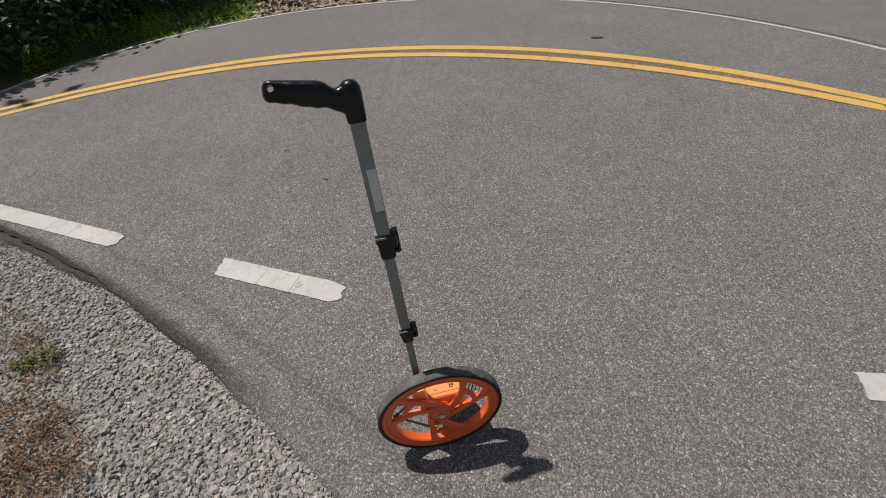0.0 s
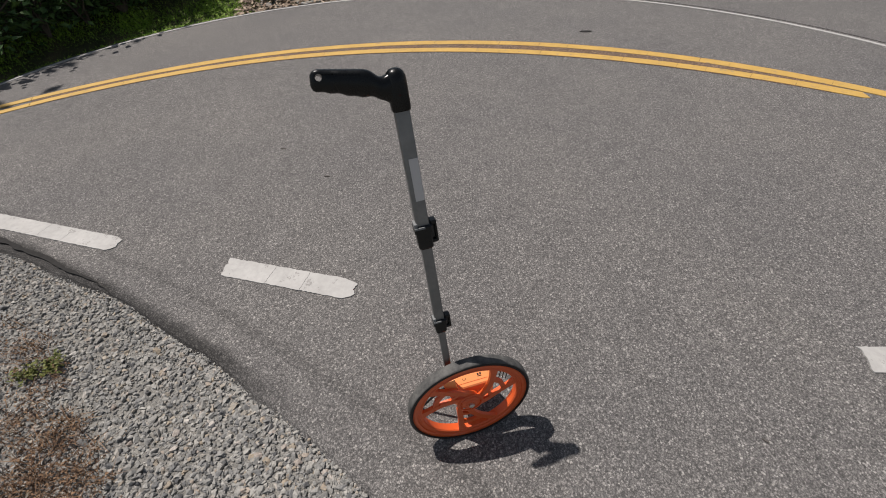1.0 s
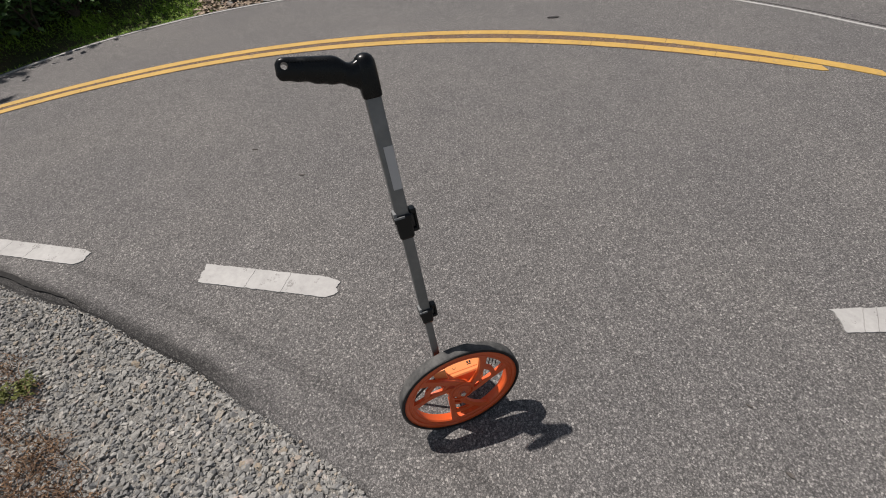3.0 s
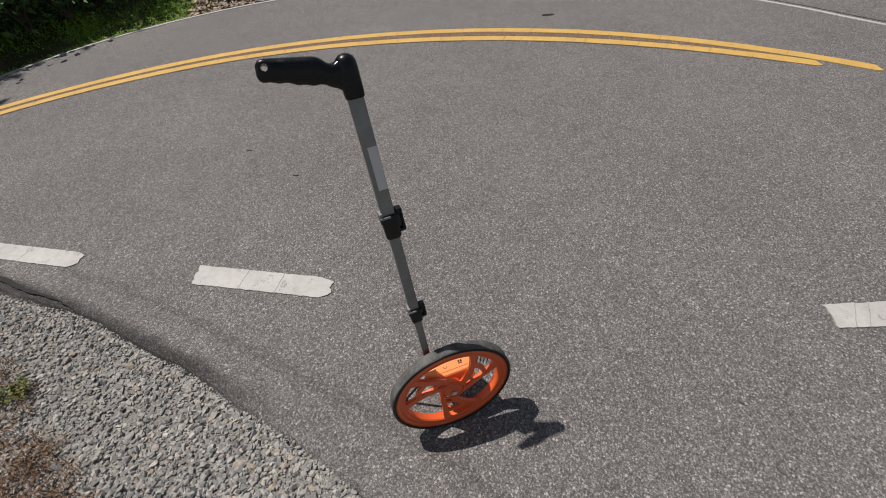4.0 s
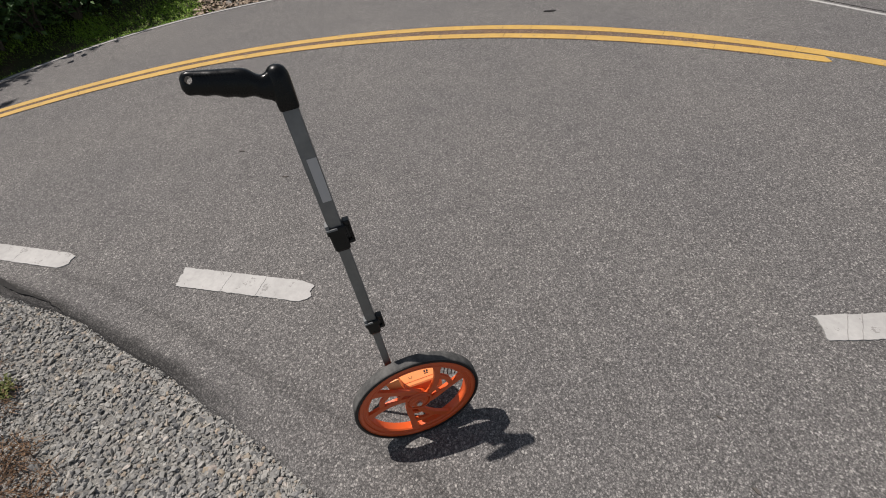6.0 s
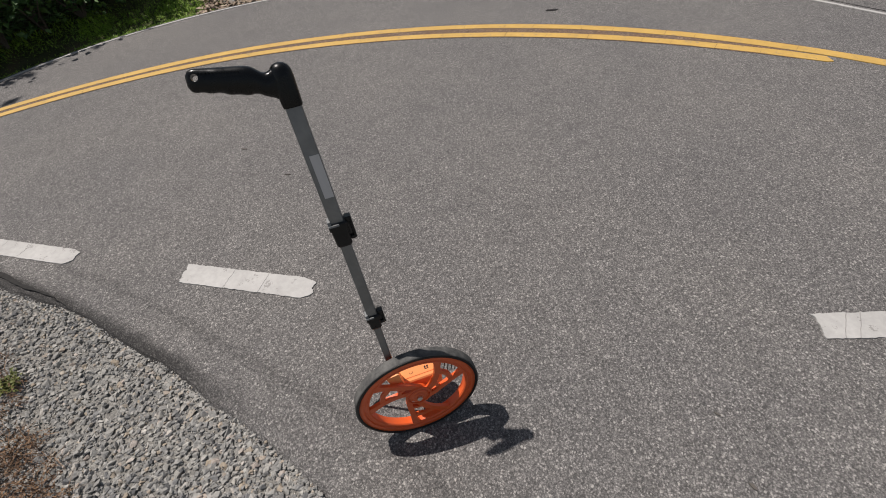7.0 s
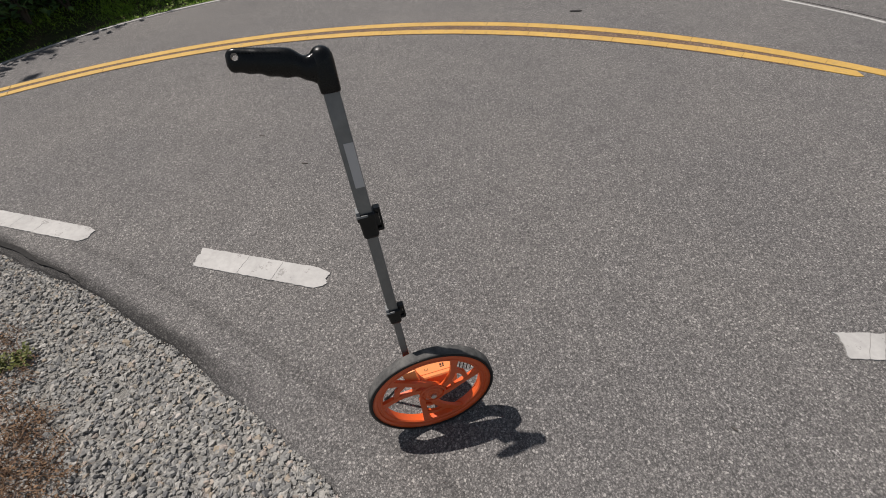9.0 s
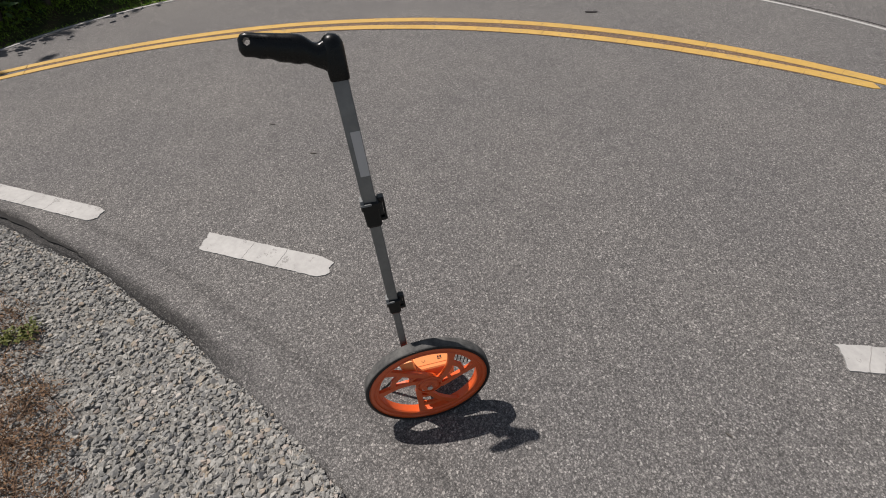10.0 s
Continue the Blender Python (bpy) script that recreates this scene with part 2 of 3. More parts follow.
def on_bend(poly, bearing, out=0.0):
    r = out
    for k, c in enumerate(reversed(poly)):
        r += c * (bearing / 60) ** k
    a = radians(bearing)
    return Vector((CX + r * math.sin(a), CY + r * math.cos(a)))


def run_out(p, first, last, step=0.35):
    """Points that go on from p, turning from one direction to another over some metres, then straight."""
    first, last, out = first.normalized(), Vector(last).normalized(), []
    for k in range(12):
        f = min(1.0, (k + 1) / 12)
        p = p + (first * (1 - f) + last * f).normalized() * step
        out.append(p)
    return out + [p + last * d for d in (2, 6, 14, 28)]


def bend_line(poly, out, a0, a1, n, before=None, after=None):
    """Points along the bend from bearing a0 to a1, run on straight at either end."""
    pts = [on_bend(poly, a0 + (a1 - a0) * k / n, out) for k in range(n + 1)]
    if before:
        pts = run_out(pts[0], pts[0] - pts[1], before, 0.05)[::-1] + pts
    if after:
        pts = pts + run_out(pts[-1], pts[-1] - pts[-2], after)
    return pts


LEFT_AWAY, RIGHT_AWAY = (-0.80, -0.60), (0.95, -0.31)


def near_line(c, x):
    y = (c[0] * x + c[1]) * x + c[2]
    return y - 0.12 * (x + 2.6) ** 2 if x < -2.6 else y


# ---- ground, road, side pavement ----
def build_ground():
    bm = bmesh.new()
    rings = (0.0, 1.5, 4, 9, 20, 60, 200, 700, 1500)
    made = []
    for r in rings[1:]:
        made.append([bm.verts.new((r * math.cos(2 * math.pi * k / 48), r * math.sin(2 * math.pi * k / 48), -0.034)) for k in range(48)])
    mid = bm.verts.new((0, 0, -0.034))
    for k in range(48):
        bm.faces.new((mid, made[0][k], made[0][(k + 1) % 48]))
        for a, b in zip(made, made[1:]):
            bm.faces.new((a[k], b[k], b[(k + 1) % 48], a[(k + 1) % 48]))
    return tagged(part("ground", bm, SOIL), "grey-brown gravelly soil reaching to the horizon", "ground", kind="structure")


def build_road():
    xs = [-14 + 0.35 * k for k in range(33)] + [-2.45 + 0.05 * k for k in range(68)] + [1 + 0.5 * k for k in range(24)]
    jag = [0.006 * noise.noise((x * 9, 2.0, 0.0)) + 0.010 * noise.noise((x * 2.7, 7.0, 0.0)) for x in xs]
    lip = [(x, near_line(NEAR_TOP, x) + 0.03 + j) for x, j in zip(xs, jag)]
    foot = [(x, min(near_line(NEAR_FOOT, x), near_line(NEAR_TOP, x) - 0.01) + 1.6 * j - 0.02) for x, j in zip(xs, jag)]
    far = bend_line(EDGE, 0.055, -50, 27, 60, LEFT_AWAY, RIGHT_AWAY)
    bm = bmesh.new()
    top = [bm.verts.new((x, y, 0)) for x, y in lip] + [bm.verts.new((p.x, p.y, 0)) for p in reversed(far)]
    n = len(lip)
    inner, rim = top[:n], top[n:][::-1]
    i = j = 0
    while i < n - 1 or j < len(rim) - 1:
        # zip the two borders together, always by the shorter crossing
        a = (inner[i + 1].co - rim[j].co).length if i < n - 1 else 1e9
        b = (inner[i].co - rim[j + 1].co).length if j < len(rim) - 1 else 1e9
        if a < b:
            bm.faces.new((inner[i], inner[i + 1], rim[j]))
            i += 1
        else:
            bm.faces.new((inner[i], rim[j + 1], rim[j]))
            j += 1
    mid = [bm.verts.new(((a[0] + b[0]) / 2, (a[1] + b[1]) / 2, -0.012)) for a, b in zip(lip, foot)]
    low = [bm.verts.new((x, y, -0.06)) for x, y in foot]
    deep = [bm.verts.new((p.x, p.y, -0.12)) for p in reversed(far)]
    for i in range(n - 1):
        bm.faces.new((top[i], mid[i], mid[i + 1], top[i + 1]))
        bm.faces.new((mid[i], low[i], low[i + 1], mid[i + 1]))
    for i in range(len(far) - 1):
        bm.faces.new((top[n + i], deep[i], deep[i + 1], top[n + i + 1]))
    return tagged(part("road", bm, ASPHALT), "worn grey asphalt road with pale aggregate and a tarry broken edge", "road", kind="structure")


def build_pavement():
    inner = bend_line(EDGE, 0.085, -17, 27, 30, None, RIGHT_AWAY)
    outer = [Vector((34, 30)), Vector((2, 26)), Vector((-4, 14)), Vector((-3.2, 7))]
    bm = slab([(p.x, p.y) for p in inner + outer], -0.1, -0.004)
    return tagged(part("pavement", bm, ASPHALT_SIDE), "grey asphalt apron beyond the road edge joint", "pavement", kind="structure")


# ---- painted lines ----
def yellow(curve, bearing, side):
    """A border of a centre line, which draws in and narrows where the bend begins."""
    k = min(1.4, max(0.0, (-22 - bearing) / 22.5) ** 1.6)
    return on_bend(curve, bearing, side * (1 - 0.19 * k) - (0.050 if curve is YELLOW_NEAR else 0.074) * k)


def build_stain():
    """Brownish remains of old paint on the asphalt under the centre lines."""
    bears = [-46 + 0.75 * k for k in range(96)]
    inn = [yellow(YELLOW_NEAR, a, -0.045 + 0.006 * noise.noise((a, 0.0, 9.0))) for a in bears]
    outw = [yellow(YELLOW_FAR, a, 0.045 + 0.006 * noise.noise((a, 4.0, 9.0))) for a in bears]
    bm = bmesh.new()
    a, b = [bm.verts.new((p.x, p.y, 0.002)) for p in inn], [bm.verts.new((p.x, p.y, 0.002)) for p in outw]
    for i in range(len(bears) - 1):
        bm.faces.new((a[i], a[i + 1], b[i + 1], b[i]))
    tagged(part("paint_stain", bm, ASPHALT_STAINED), "brownish remains of old paint between the centre lines", "road marking", kind="structure")


def yellow_line(curve, last, breaks, seed):
    rng = random.Random(seed)
    line = new("yellow_line")
    tagged(line, "worn yellow thermoplastic centre line with crosswise cracks", "road marking", "double yellow line", "structure")
    cuts = [-46.0] + breaks + [last]
    for a0, a1 in zip(cuts, cuts[1:]):
        n = max(2, int((a1 - a0) / 1.2))
        g = 0.014
        bear = [a0 + g + (a1 - a0 - 2 * g) * k / n for k in range(n + 1)]
        inn = [yellow(curve, a, -0.037 + rng.uniform(-0.002, 0.002)) for a in bear]
        outw = [yellow(curve, a + rng.uniform(-0.02, 0.02), 0.037 + rng.uniform(-0.002, 0.002)) for a in bear]
        if a1 == last:
            tip = on_bend(curve, a1 + 0.30, -0.02)
            outw[-1] = on_bend(curve, a1 - 0.25, 0.034)
            inn.append(tip)
        part("painted_piece", slab([(p.x, p.y) for p in inn + outw[::-1]], -0.002, 0.0035), YELLOW_PAINT, line)
    inn, outw = [], []
    for side, out in ((-0.037, inn), (0.037, outw)):
        pts = [yellow(curve, -52 + 1.4925 * k, side) for k in range(5)]
        out += run_out(pts[0], pts[0] - pts[1], LEFT_AWAY)[::-1] + pts
    part("painted_piece", slab([(p.x, p.y) for p in inn + outw[::-1]], -0.002, 0.0035), YELLOW_PAINT, line)


def edge_line():
    inn = bend_line(EDGE, -0.015, -50, 27, 60, LEFT_AWAY, RIGHT_AWAY)
    outw = bend_line(EDGE, 0.015, -50, 27, 60, LEFT_AWAY, RIGHT_AWAY)
    bm = bmesh.new()
    for i in range(len(inn) - 1):
        bm.faces.new([bm.verts.new((p.x, p.y, 0.004)) for p in (inn[i], inn[i + 1], outw[i + 1], outw[i])])
    bmesh.ops.remove_doubles(bm, verts=bm.verts, dist=1e-5)
    bmesh.ops.solidify(bm, geom=bm.faces, thickness=0.005)
    tagged(part("edge_line", bm, WHITE_PAINT), "narrow white painted line along the road edge", "road marking", kind="structure")


def white_dash(a, b, width, cuts, seed, first, last, skew):
    """One dash from a to b, split by cracks at fractions of its length; first and last: how far its broken ends stand back, from the lower side to the upper."""
    rng = random.Random(seed)
    a, b = Vector(a), Vector(b)
    d = (b - a)
    length = d.length
    d.normalize()
    s = Vector((-d.y, d.x))
    dash = new("white_dash")
    tagged(dash, "chipped white thermoplastic dash with cracks across it on asphalt", "road marking", "dotted white line", "structure")

    def broken(steps, sign, x):
        fine = []
        for k in range(19):
            i, f = divmod(k / 3, 1)
            i = min(int(i), 5) if k < 18 else 5
            f = f if k < 18 else 1.0
            fine.append((x + sign * (steps[i] * (1 - f) + steps[i + 1] * f + (rng.uniform(-0.0025, 0.0025) if 0 < k < 18 else 0)), -width / 2 + width * k / 18))
        return fine

    marks = [0.0] + cuts + [1.0]
    crack = [[0.0012 * rng.uniform(-1, 1) + 0.003 * noise.noise((f * 40, k * 0.3, seed)) for k in range(19)] for f in marks]
    for i, (f0, f1) in enumerate(zip(marks, marks[1:])):
        x0, x1 = f0 * length, f1 * length
        if i:
            start = [(x0 + 0.0007 + crack[i][k], -width / 2 + width * k / 18) for k in range(19)]
        else:
            start = broken(first, 1, x0)
        if f1 < 1.0:
            end = [(x1 - 0.0007 + crack[i + 1][k], -width / 2 + width * k / 18) for k in range(19)]
        else:
            end = broken(last, -1, x1)
        ring = []
        for (p, q), e in (((start[0], end[0]), 0), ((end[-1], start[-1]), 1)):
            n = max(2, int(abs(q[0] - p[0]) / 0.009))
            ring += [(p[0] + (q[0] - p[0]) * k / n, p[1] + rng.uniform(-0.0016, 0.0016)) for k in range(1, n)]
            ring += end if e == 0 else start[::-1]
        part("painted_piece", slab([tuple(a + d * (x + skew * y) + s * y) for x, y in ring], -0.002, 0.004), WHITE_PAINT, dash)
    return dash


# ---- stones ----
def stone_shape(rng):
    """A broken, flat-faced stone of about unit size: the hull of a few scattered points."""
    bm = bmesh.new()
    for _ in range(12):
        v = Vector((rng.gauss(0, 1), rng.gauss(0, 1), rng.gauss(0, 1)))
        v.normalize()
        bm.verts.new(v * rng.uniform(0.76, 1.08))
    bmesh.ops.convex_hull(bm, input=bm.verts)
    bmesh.ops.delete(bm, geom=[v for v in bm.verts if not v.link_faces], context="VERTS")
    return bm


def stone_arrays(count, rng):
    out = []
    for _ in range(count):
        bm = stone_shape(rng)
        bm.verts.index_update()
        out.append((np.array([v.co[:] for v in bm.verts]), np.array([[v.index for v in f.verts] for f in bm.faces])))
        bm.free()
    return out


def scatter(name, spots, shapes, rng, material, flat=0.6):
    """Many stones joined in one mesh; spots: (x, y, z, radius)."""
    verts, faces, n = [], [], 0
    for x, y, z, r in spots:
        v, f = shapes[rng.randrange(len(shapes))]
        m = np.array(Euler((rng.uniform(-0.75, 0.75), rng.uniform(-0.75, 0.75), rng.uniform(0, 6.3))).to_matrix())
        s = np.array((r * rng.uniform(1.0, 1.5), r * rng.uniform(0.8, 1.2), r * rng.uniform(0.55, 0.95) * flat / 0.6))
        verts.append((v * s) @ m.T + np.array((x, y, z)))
        faces.append(f + n)
        n += len(v)
    return raw(name, np.concatenate(verts), np.concatenate(faces), material)


def build_gravel():
    rng = random.Random(11)
    shapes = stone_arrays(40, rng)
    spots = []
    for _ in range(70000):
        x = rng.uniform(-2.9, 0.5)
        over = rng.uniform(-0.004, 0.022) if rng.random() < 0.06 else 0.0
        x += rng.gauss(0, 0.22)
        y = near_line(NEAR_FOOT, x) - 0.006 + over - (0.0 if over else 0.95 * rng.random() ** 1.3 * (1 + 0.3 * abs(rng.gauss(0, 1))))
        near = max(0.0, min(1.0, (x + 1.6) / 1.0))
        r = rng.choice((0.0018, 0.0022, 0.0028, 0.0034, 0.0044, 0.006, 0.0078)) if rng.random() > 0.06 + 0.11 * near else rng.uniform(0.0065, 0.009 + 0.004 * near)
        if over:
            r = rng.uniform(0.003, 0.007)
        spots.append((x, y, -0.0365 + 0.14 * r + rng.uniform(0, 0.0065) + 0.55 * max(0.0, over), r))
    gravel = tagged(scatter("gravel", spots, shapes, rng, STONES), "loose grey crushed-stone gravel along the road shoulder", "gravel", kind="stuff")
    return gravel


def build_big_stones(gravel):
    rng = random.Random(12)
    kinds = []
    for _ in range(12):
        kinds.append(mesh_of("stone", stone_shape(rng), STONE))
    placed, tries = [], 0
    while len(placed) < 290 and tries < 9000:
        tries += 1
        x = rng.uniform(-1.75, 0.05)
        y = near_line(NEAR_FOOT, x) - 0.006 - 0.55 * rng.random()
        r = rng.uniform(0.0065, 0.0110) if rng.random() < 0.88 else rng.uniform(0.0110, 0.0150)
        if any((x - a) ** 2 + (y - b) ** 2 < (0.9 * (r + c)) ** 2 for a, b, c in placed):
            continue
        placed.append((x, y, r))
        ob = new("stone", kinds[rng.randrange(12)])
        ob.parent = gravel
        ob.matrix_basis = pose(x, y, -0.033 + 0.3 * r, rng.uniform(-22, 22), rng.uniform(-22, 22), rng.uniform(0, 360)) @ Matrix.Diagonal((r * rng.uniform(1.1, 1.6), r * rng.uniform(0.85, 1.2), r * rng.uniform(0.45, 0.8), 1))


# ---- small plants on the shoulder ----
def blades(name, spots, rng, material, width, curl=0.5, parent=None):
    """Thin bent blades; spots: (x, y, z, length)."""
    verts, faces = [], []
    for x, y, z, h in spots:
        a, lean = rng.uniform(0, 6.3), rng.uniform(0.1, curl)
        dx, dy = math.cos(a), math.sin(a)
        w = width * rng.uniform(0.6, 1.3)
        n = len(verts)
        for f, k in ((0, 1.0), (0.5, 0.8), (1.0, 0.15)):
            o = lean * h * f * f
            px, py, pz = x + dx * o, y + dy * o, z + h * f * (1 - 0.35 * lean * f)
            verts += [(px - dy * w * k, py + dx * w * k, pz), (px + dy * w * k, py - dx * w * k, pz)]
        faces += [(n, n + 1, n + 3, n + 2), (n + 2, n + 3, n + 5, n + 4)]
    return raw(name, verts, faces, material, parent)


def leaves(name, spots, rng, material, parent=None, droop=0.6):
    """Pointed, folded leaves; spots: (point, length)."""
    verts, faces = [], []
    for p, h in spots:
        m = Euler((rng.uniform(-droop, droop), rng.uniform(-droop, droop), rng.uniform(0, 6.3))).to_matrix()
        w = h * rng.uniform(0.24, 0.36)
        n = len(verts)
        for x, y, z in ((0, 0, 0), (0.45 * h, w, 0.12 * h), (h, 0, -0.08 * h), (0.45 * h, -w, 0.12 * h), (0.45 * h, 0, 0.02 * h)):
            verts.append(Vector(p) + m @ Vector((x, y, z)))
        faces += [(n, n + 4, n + 1), (n + 4, n + 2, n + 1), (n, n + 3, n + 4), (n + 4, n + 3, n + 2)]
    return raw(name, verts, faces, material, parent)


def build_dry_weeds():
    rng = random.Random(21)
    spots, bits = [], []
    for cx, cy, r, n in ((-1.00, -0.45, 0.13, 190), (-1.36, -0.30, 0.16, 150), (-0.82, -0.53, 0.12, 170), (-1.18, -0.48, 0.19, 330), (-1.60, -0.22, 0.14, 90), (-1.07, -0.335, 0.05, 80), (-1.42, -0.16, 0.06, 40), (-0.93, -0.42, 0.03, 30), (-0.86, -0.40, 0.025, 14), (-1.0, -0.52, 0.1, 120)):
        for _ in range(int(0.75 * n)):
            a, d = rng.uniform(0, 6.3), r * math.sqrt(rng.random())
            x, y = cx + d * math.cos(a), cy + d * math.sin(a)
            for _ in range(2):
                spots.append((x + rng.uniform(-0.012, 0.012), y + rng.uniform(-0.012, 0.012), -0.032, rng.uniform(0.014, 0.062)))
            for _ in range(3):
                bits.append(((x + rng.uniform(-0.02, 0.02), y + rng.uniform(-0.02, 0.02), -0.02 + rng.uniform(0, 0.03)), rng.uniform(0.005, 0.012)))
    weeds = tagged(blades("dry_weeds", spots, rng, DRY_STALK, 0.0011, 1.6), "dried reddish-brown weeds spread over the gravel", "weeds", kind="stuff")
    leaves("dry_foliage", bits, rng, DRY_STALK, weeds, 1.0)


def build_green_weed(x, y, size, n, seed):
    rng = random.Random(seed)
    plant = new("green_weed")
    plant.location = (x, y, -0.03)
    tagged(plant, "small green leafy weed growing in the gravel", "plant", "green weeds")
    spots = []
    for _ in range(n):
        a, d = rng.uniform(0, 6.3), size * rng.uniform(0.3, 1.0)
        tip = Vector((d * math.cos(a), d * math.sin(a), size * rng.uniform(0.35, 0.8)))
        part("stem", sweep([(0, 0, 0), tip * 0.5 + Vector((0, 0, 0.008)), tip], [0.0012, 0.001, 0.0006], None, 4), WEED_LEAF, plant)
        for f in (0.4, 0.55, 0.7, 0.85, 1.0, 0.95):
            spots.append((tip * f + Vector((rng.uniform(-0.006, 0.006), rng.uniform(-0.006, 0.006), 0.004)), rng.uniform(0.009, 0.017)))
    leaves("foliage", spots, rng, WEED_LEAF, plant, 0.8)


# ---- the far bank: turf, grass, litter, shrubs, trees ----
def bank_height(bearing, out):
    rise = 0.55 * max(0.0, out - 0.25) / 2.0
    return -0.03 + min(rise, 1.6) * (0.35 + 0.65 * max(0.0, min(1.0, (-20 - bearing) / 20)))


def build_bank():
    bears = [-16 - 1.6 * k for k in range(34)]
    outs = (0.07, 0.2, 0.4, 0.7, 1.1, 1.6, 2.3, 3.2, 4.5, 6.5, 9.0)
    bm = bmesh.new()
    rows = []
    for a in bears:
        row = []
        for o in outs:
            p = on_bend(EDGE, max(a, -50), o)
            if a < -50:
                q = Vector(LEFT_AWAY) * (-50 - a) * 0.22
                p = p + q
            row.append(bm.verts.new((p.x, p.y, bank_height(a, o) + 0.05 * noise.noise((p.x * 1.7, p.y * 1.7, 0)) * min(1, o))))
        rows.append(row)
    for r0, r1 in zip(rows, rows[1:]):
        for i in range(len(outs) - 1):
            bm.faces.new((r0[i], r0[i + 1], r1[i + 1], r1[i]))
    return tagged(part("bank", bm, TURF, smooth=True), "low turf and leaf-mould bank rising under the trees", "bank", kind="structure")


def bank_spot(rng, a0, a1, o0, o1, power=1.0):
    a, o = rng.uniform(a0, a1), o0 + (o1 - o0) * rng.random() ** power
    p = on_bend(EDGE, a, o)
    return p.x, p.y, bank_height(a, o)


def build_grass():
    rng = random.Random(31)
    spots = []
    for _ in range(11000):
        left = -28.2 - 12.5 * rng.random() ** 1.25
        x, y, z = bank_spot(rng, left, left, 0.05, 0.85, 1.4)
        spots.append((x, y, z - 0.01, rng.uniform(0.015, 0.045)))
    for _ in range(6000):
        x, y, z = bank_spot(rng, -50, -38, 0.06, 0.8, 1.3)
        spots.append((x, y, z - 0.01, rng.uniform(0.012, 0.038)))
    tagged(blades("grass", spots, rng, GRASS, 0.0040, 2.0), "bright green grass along the far road edge", "grass", kind="stuff")


def build_litter():
    rng = random.Random(32)
    shapes = stone_arrays(10, rng)
    spots = []
    for _ in range(170):
        x, y, z = bank_spot(rng, -28.5, -16.5, 0.07, 1.2)
        spots.append((x, y, z + 0.005, rng.choice((0.02, 0.025, 0.03, 0.05, 0.07))))
    rocks = tagged(scatter("rubble", spots, shapes, rng, STONES, 0.5), "pale broken stones lying beyond the road edge", "stones", kind="stuff")
    bits = []
    for _ in range(2800):
        x, y, z = bank_spot(rng, -30.0, -16.5, 0.06, 1.3)
        bits.append(((x, y, z + rng.uniform(0.01, 0.04)), rng.uniform(0.03, 0.08)))
    tagged(leaves("leaf_litter", bits, rng, LITTER, None, 0.4), "dry brown fallen leaves among stones", "leaf litter", kind="stuff")


def shrub(x, y, z, r, h, n, seed):
    rng = random.Random(seed)
    bush = new("shrub")
    bush.location = (x, y, z - 0.03)
    tagged(bush, "dark green broad-leaved shrub at the wood's edge", "shrub", "shrubs")
    spots = []
    for _ in range(16):
        a, d = rng.uniform(0, 6.3), r * rng.uniform(0.3, 1.0)
        tip = Vector((d * math.cos(a), d * math.sin(a), h * rng.uniform(0.45, 1.0)))
        bow = Vector((tip.x * 0.3, tip.y * 0.3, tip.z * 0.6))
        part("stem", sweep([(0, 0, 0), bow, tip], [0.012, 0.008, 0.003], None, 5), BARK, bush)
        for _ in range(n // 16):
            f = rng.uniform(0.35, 1.05)
            p = bow * (2 * f * (1 - f)) + tip * f * f
            spots.append((p + Vector((rng.gauss(0, 0.10), rng.gauss(0, 0.10), rng.gauss(0, 0.08))), rng.uniform(0.045, 0.095)))
    leaves("foliage", spots, rng, SHRUB_LEAF, bush, 0.7)


def tree(x, y, z, height, spread, clumps, seed):
    rng = random.Random(seed)
    thing = new("tree")
    thing.location = (x, y, z - 0.1)
    tagged(thing, "broad-leaved tree with a dense dark green crown on the bank", "tree", "trees at the bend")
    wood, spots = bmesh.new(), []
    top = Vector((rng.uniform(-0.3, 0.3), rng.uniform(-0.3, 0.3), height * 0.8))
    trunk = [Vector((0, 0, 0)), top * 0.3 + Vector((0.06, 0.03, 0)), top * 0.65, top]
    sweep(trunk, [0.17, 0.13, 0.09, 0.03], wood, 10)
    for _ in range(clumps):
        a, e = rng.uniform(0, 6.3), rng.uniform(-0.35, 1.0)
        d = spread * math.sqrt(rng.random()) * math.sqrt(max(0.15, 1 - 0.8 * max(e, 0) ** 2))
        c = Vector((d * math.cos(a), d * math.sin(a), height * (0.62 + 0.38 * e)))
        root = top * rng.uniform(0.35, 0.95)
        if rng.random() < 0.5:
            sweep([root, (root + c) / 2 + Vector((0, 0, 0.15)), c], [0.035, 0.02, 0.008], wood, 5)
        for _ in range(26):
            spots.append((c + Vector((rng.gauss(0, 0.28), rng.gauss(0, 0.28), rng.gauss(0, 0.2))), rng.uniform(0.12, 0.24)))
    part("trunk", wood, BARK, thing, "rough brown bark", True)
    leaves("crown", spots, rng, TREE_LEAF, thing, 0.6)


# ---- the measuring wheel ----
def hole_cut(ob, p, q, r):
    """A round hole through ob from p to q."""
    cut = new("cut", mesh_of("cut", sweep([p, q], r, None, 16), BLACK))
    cut.parent = ob.parent
    mod = ob.modifiers.new("cut", "BOOLEAN")
    mod.object, mod.solver = cut, "EXACT"
    bpy.context.view_layer.update()
    me = bpy.data.meshes.new_from_object(ob.evaluated_get(bpy.context.evaluated_depsgraph_get()))
    ob.modifiers.clear()
    ob.data = me
    bpy.data.objects.remove(cut)


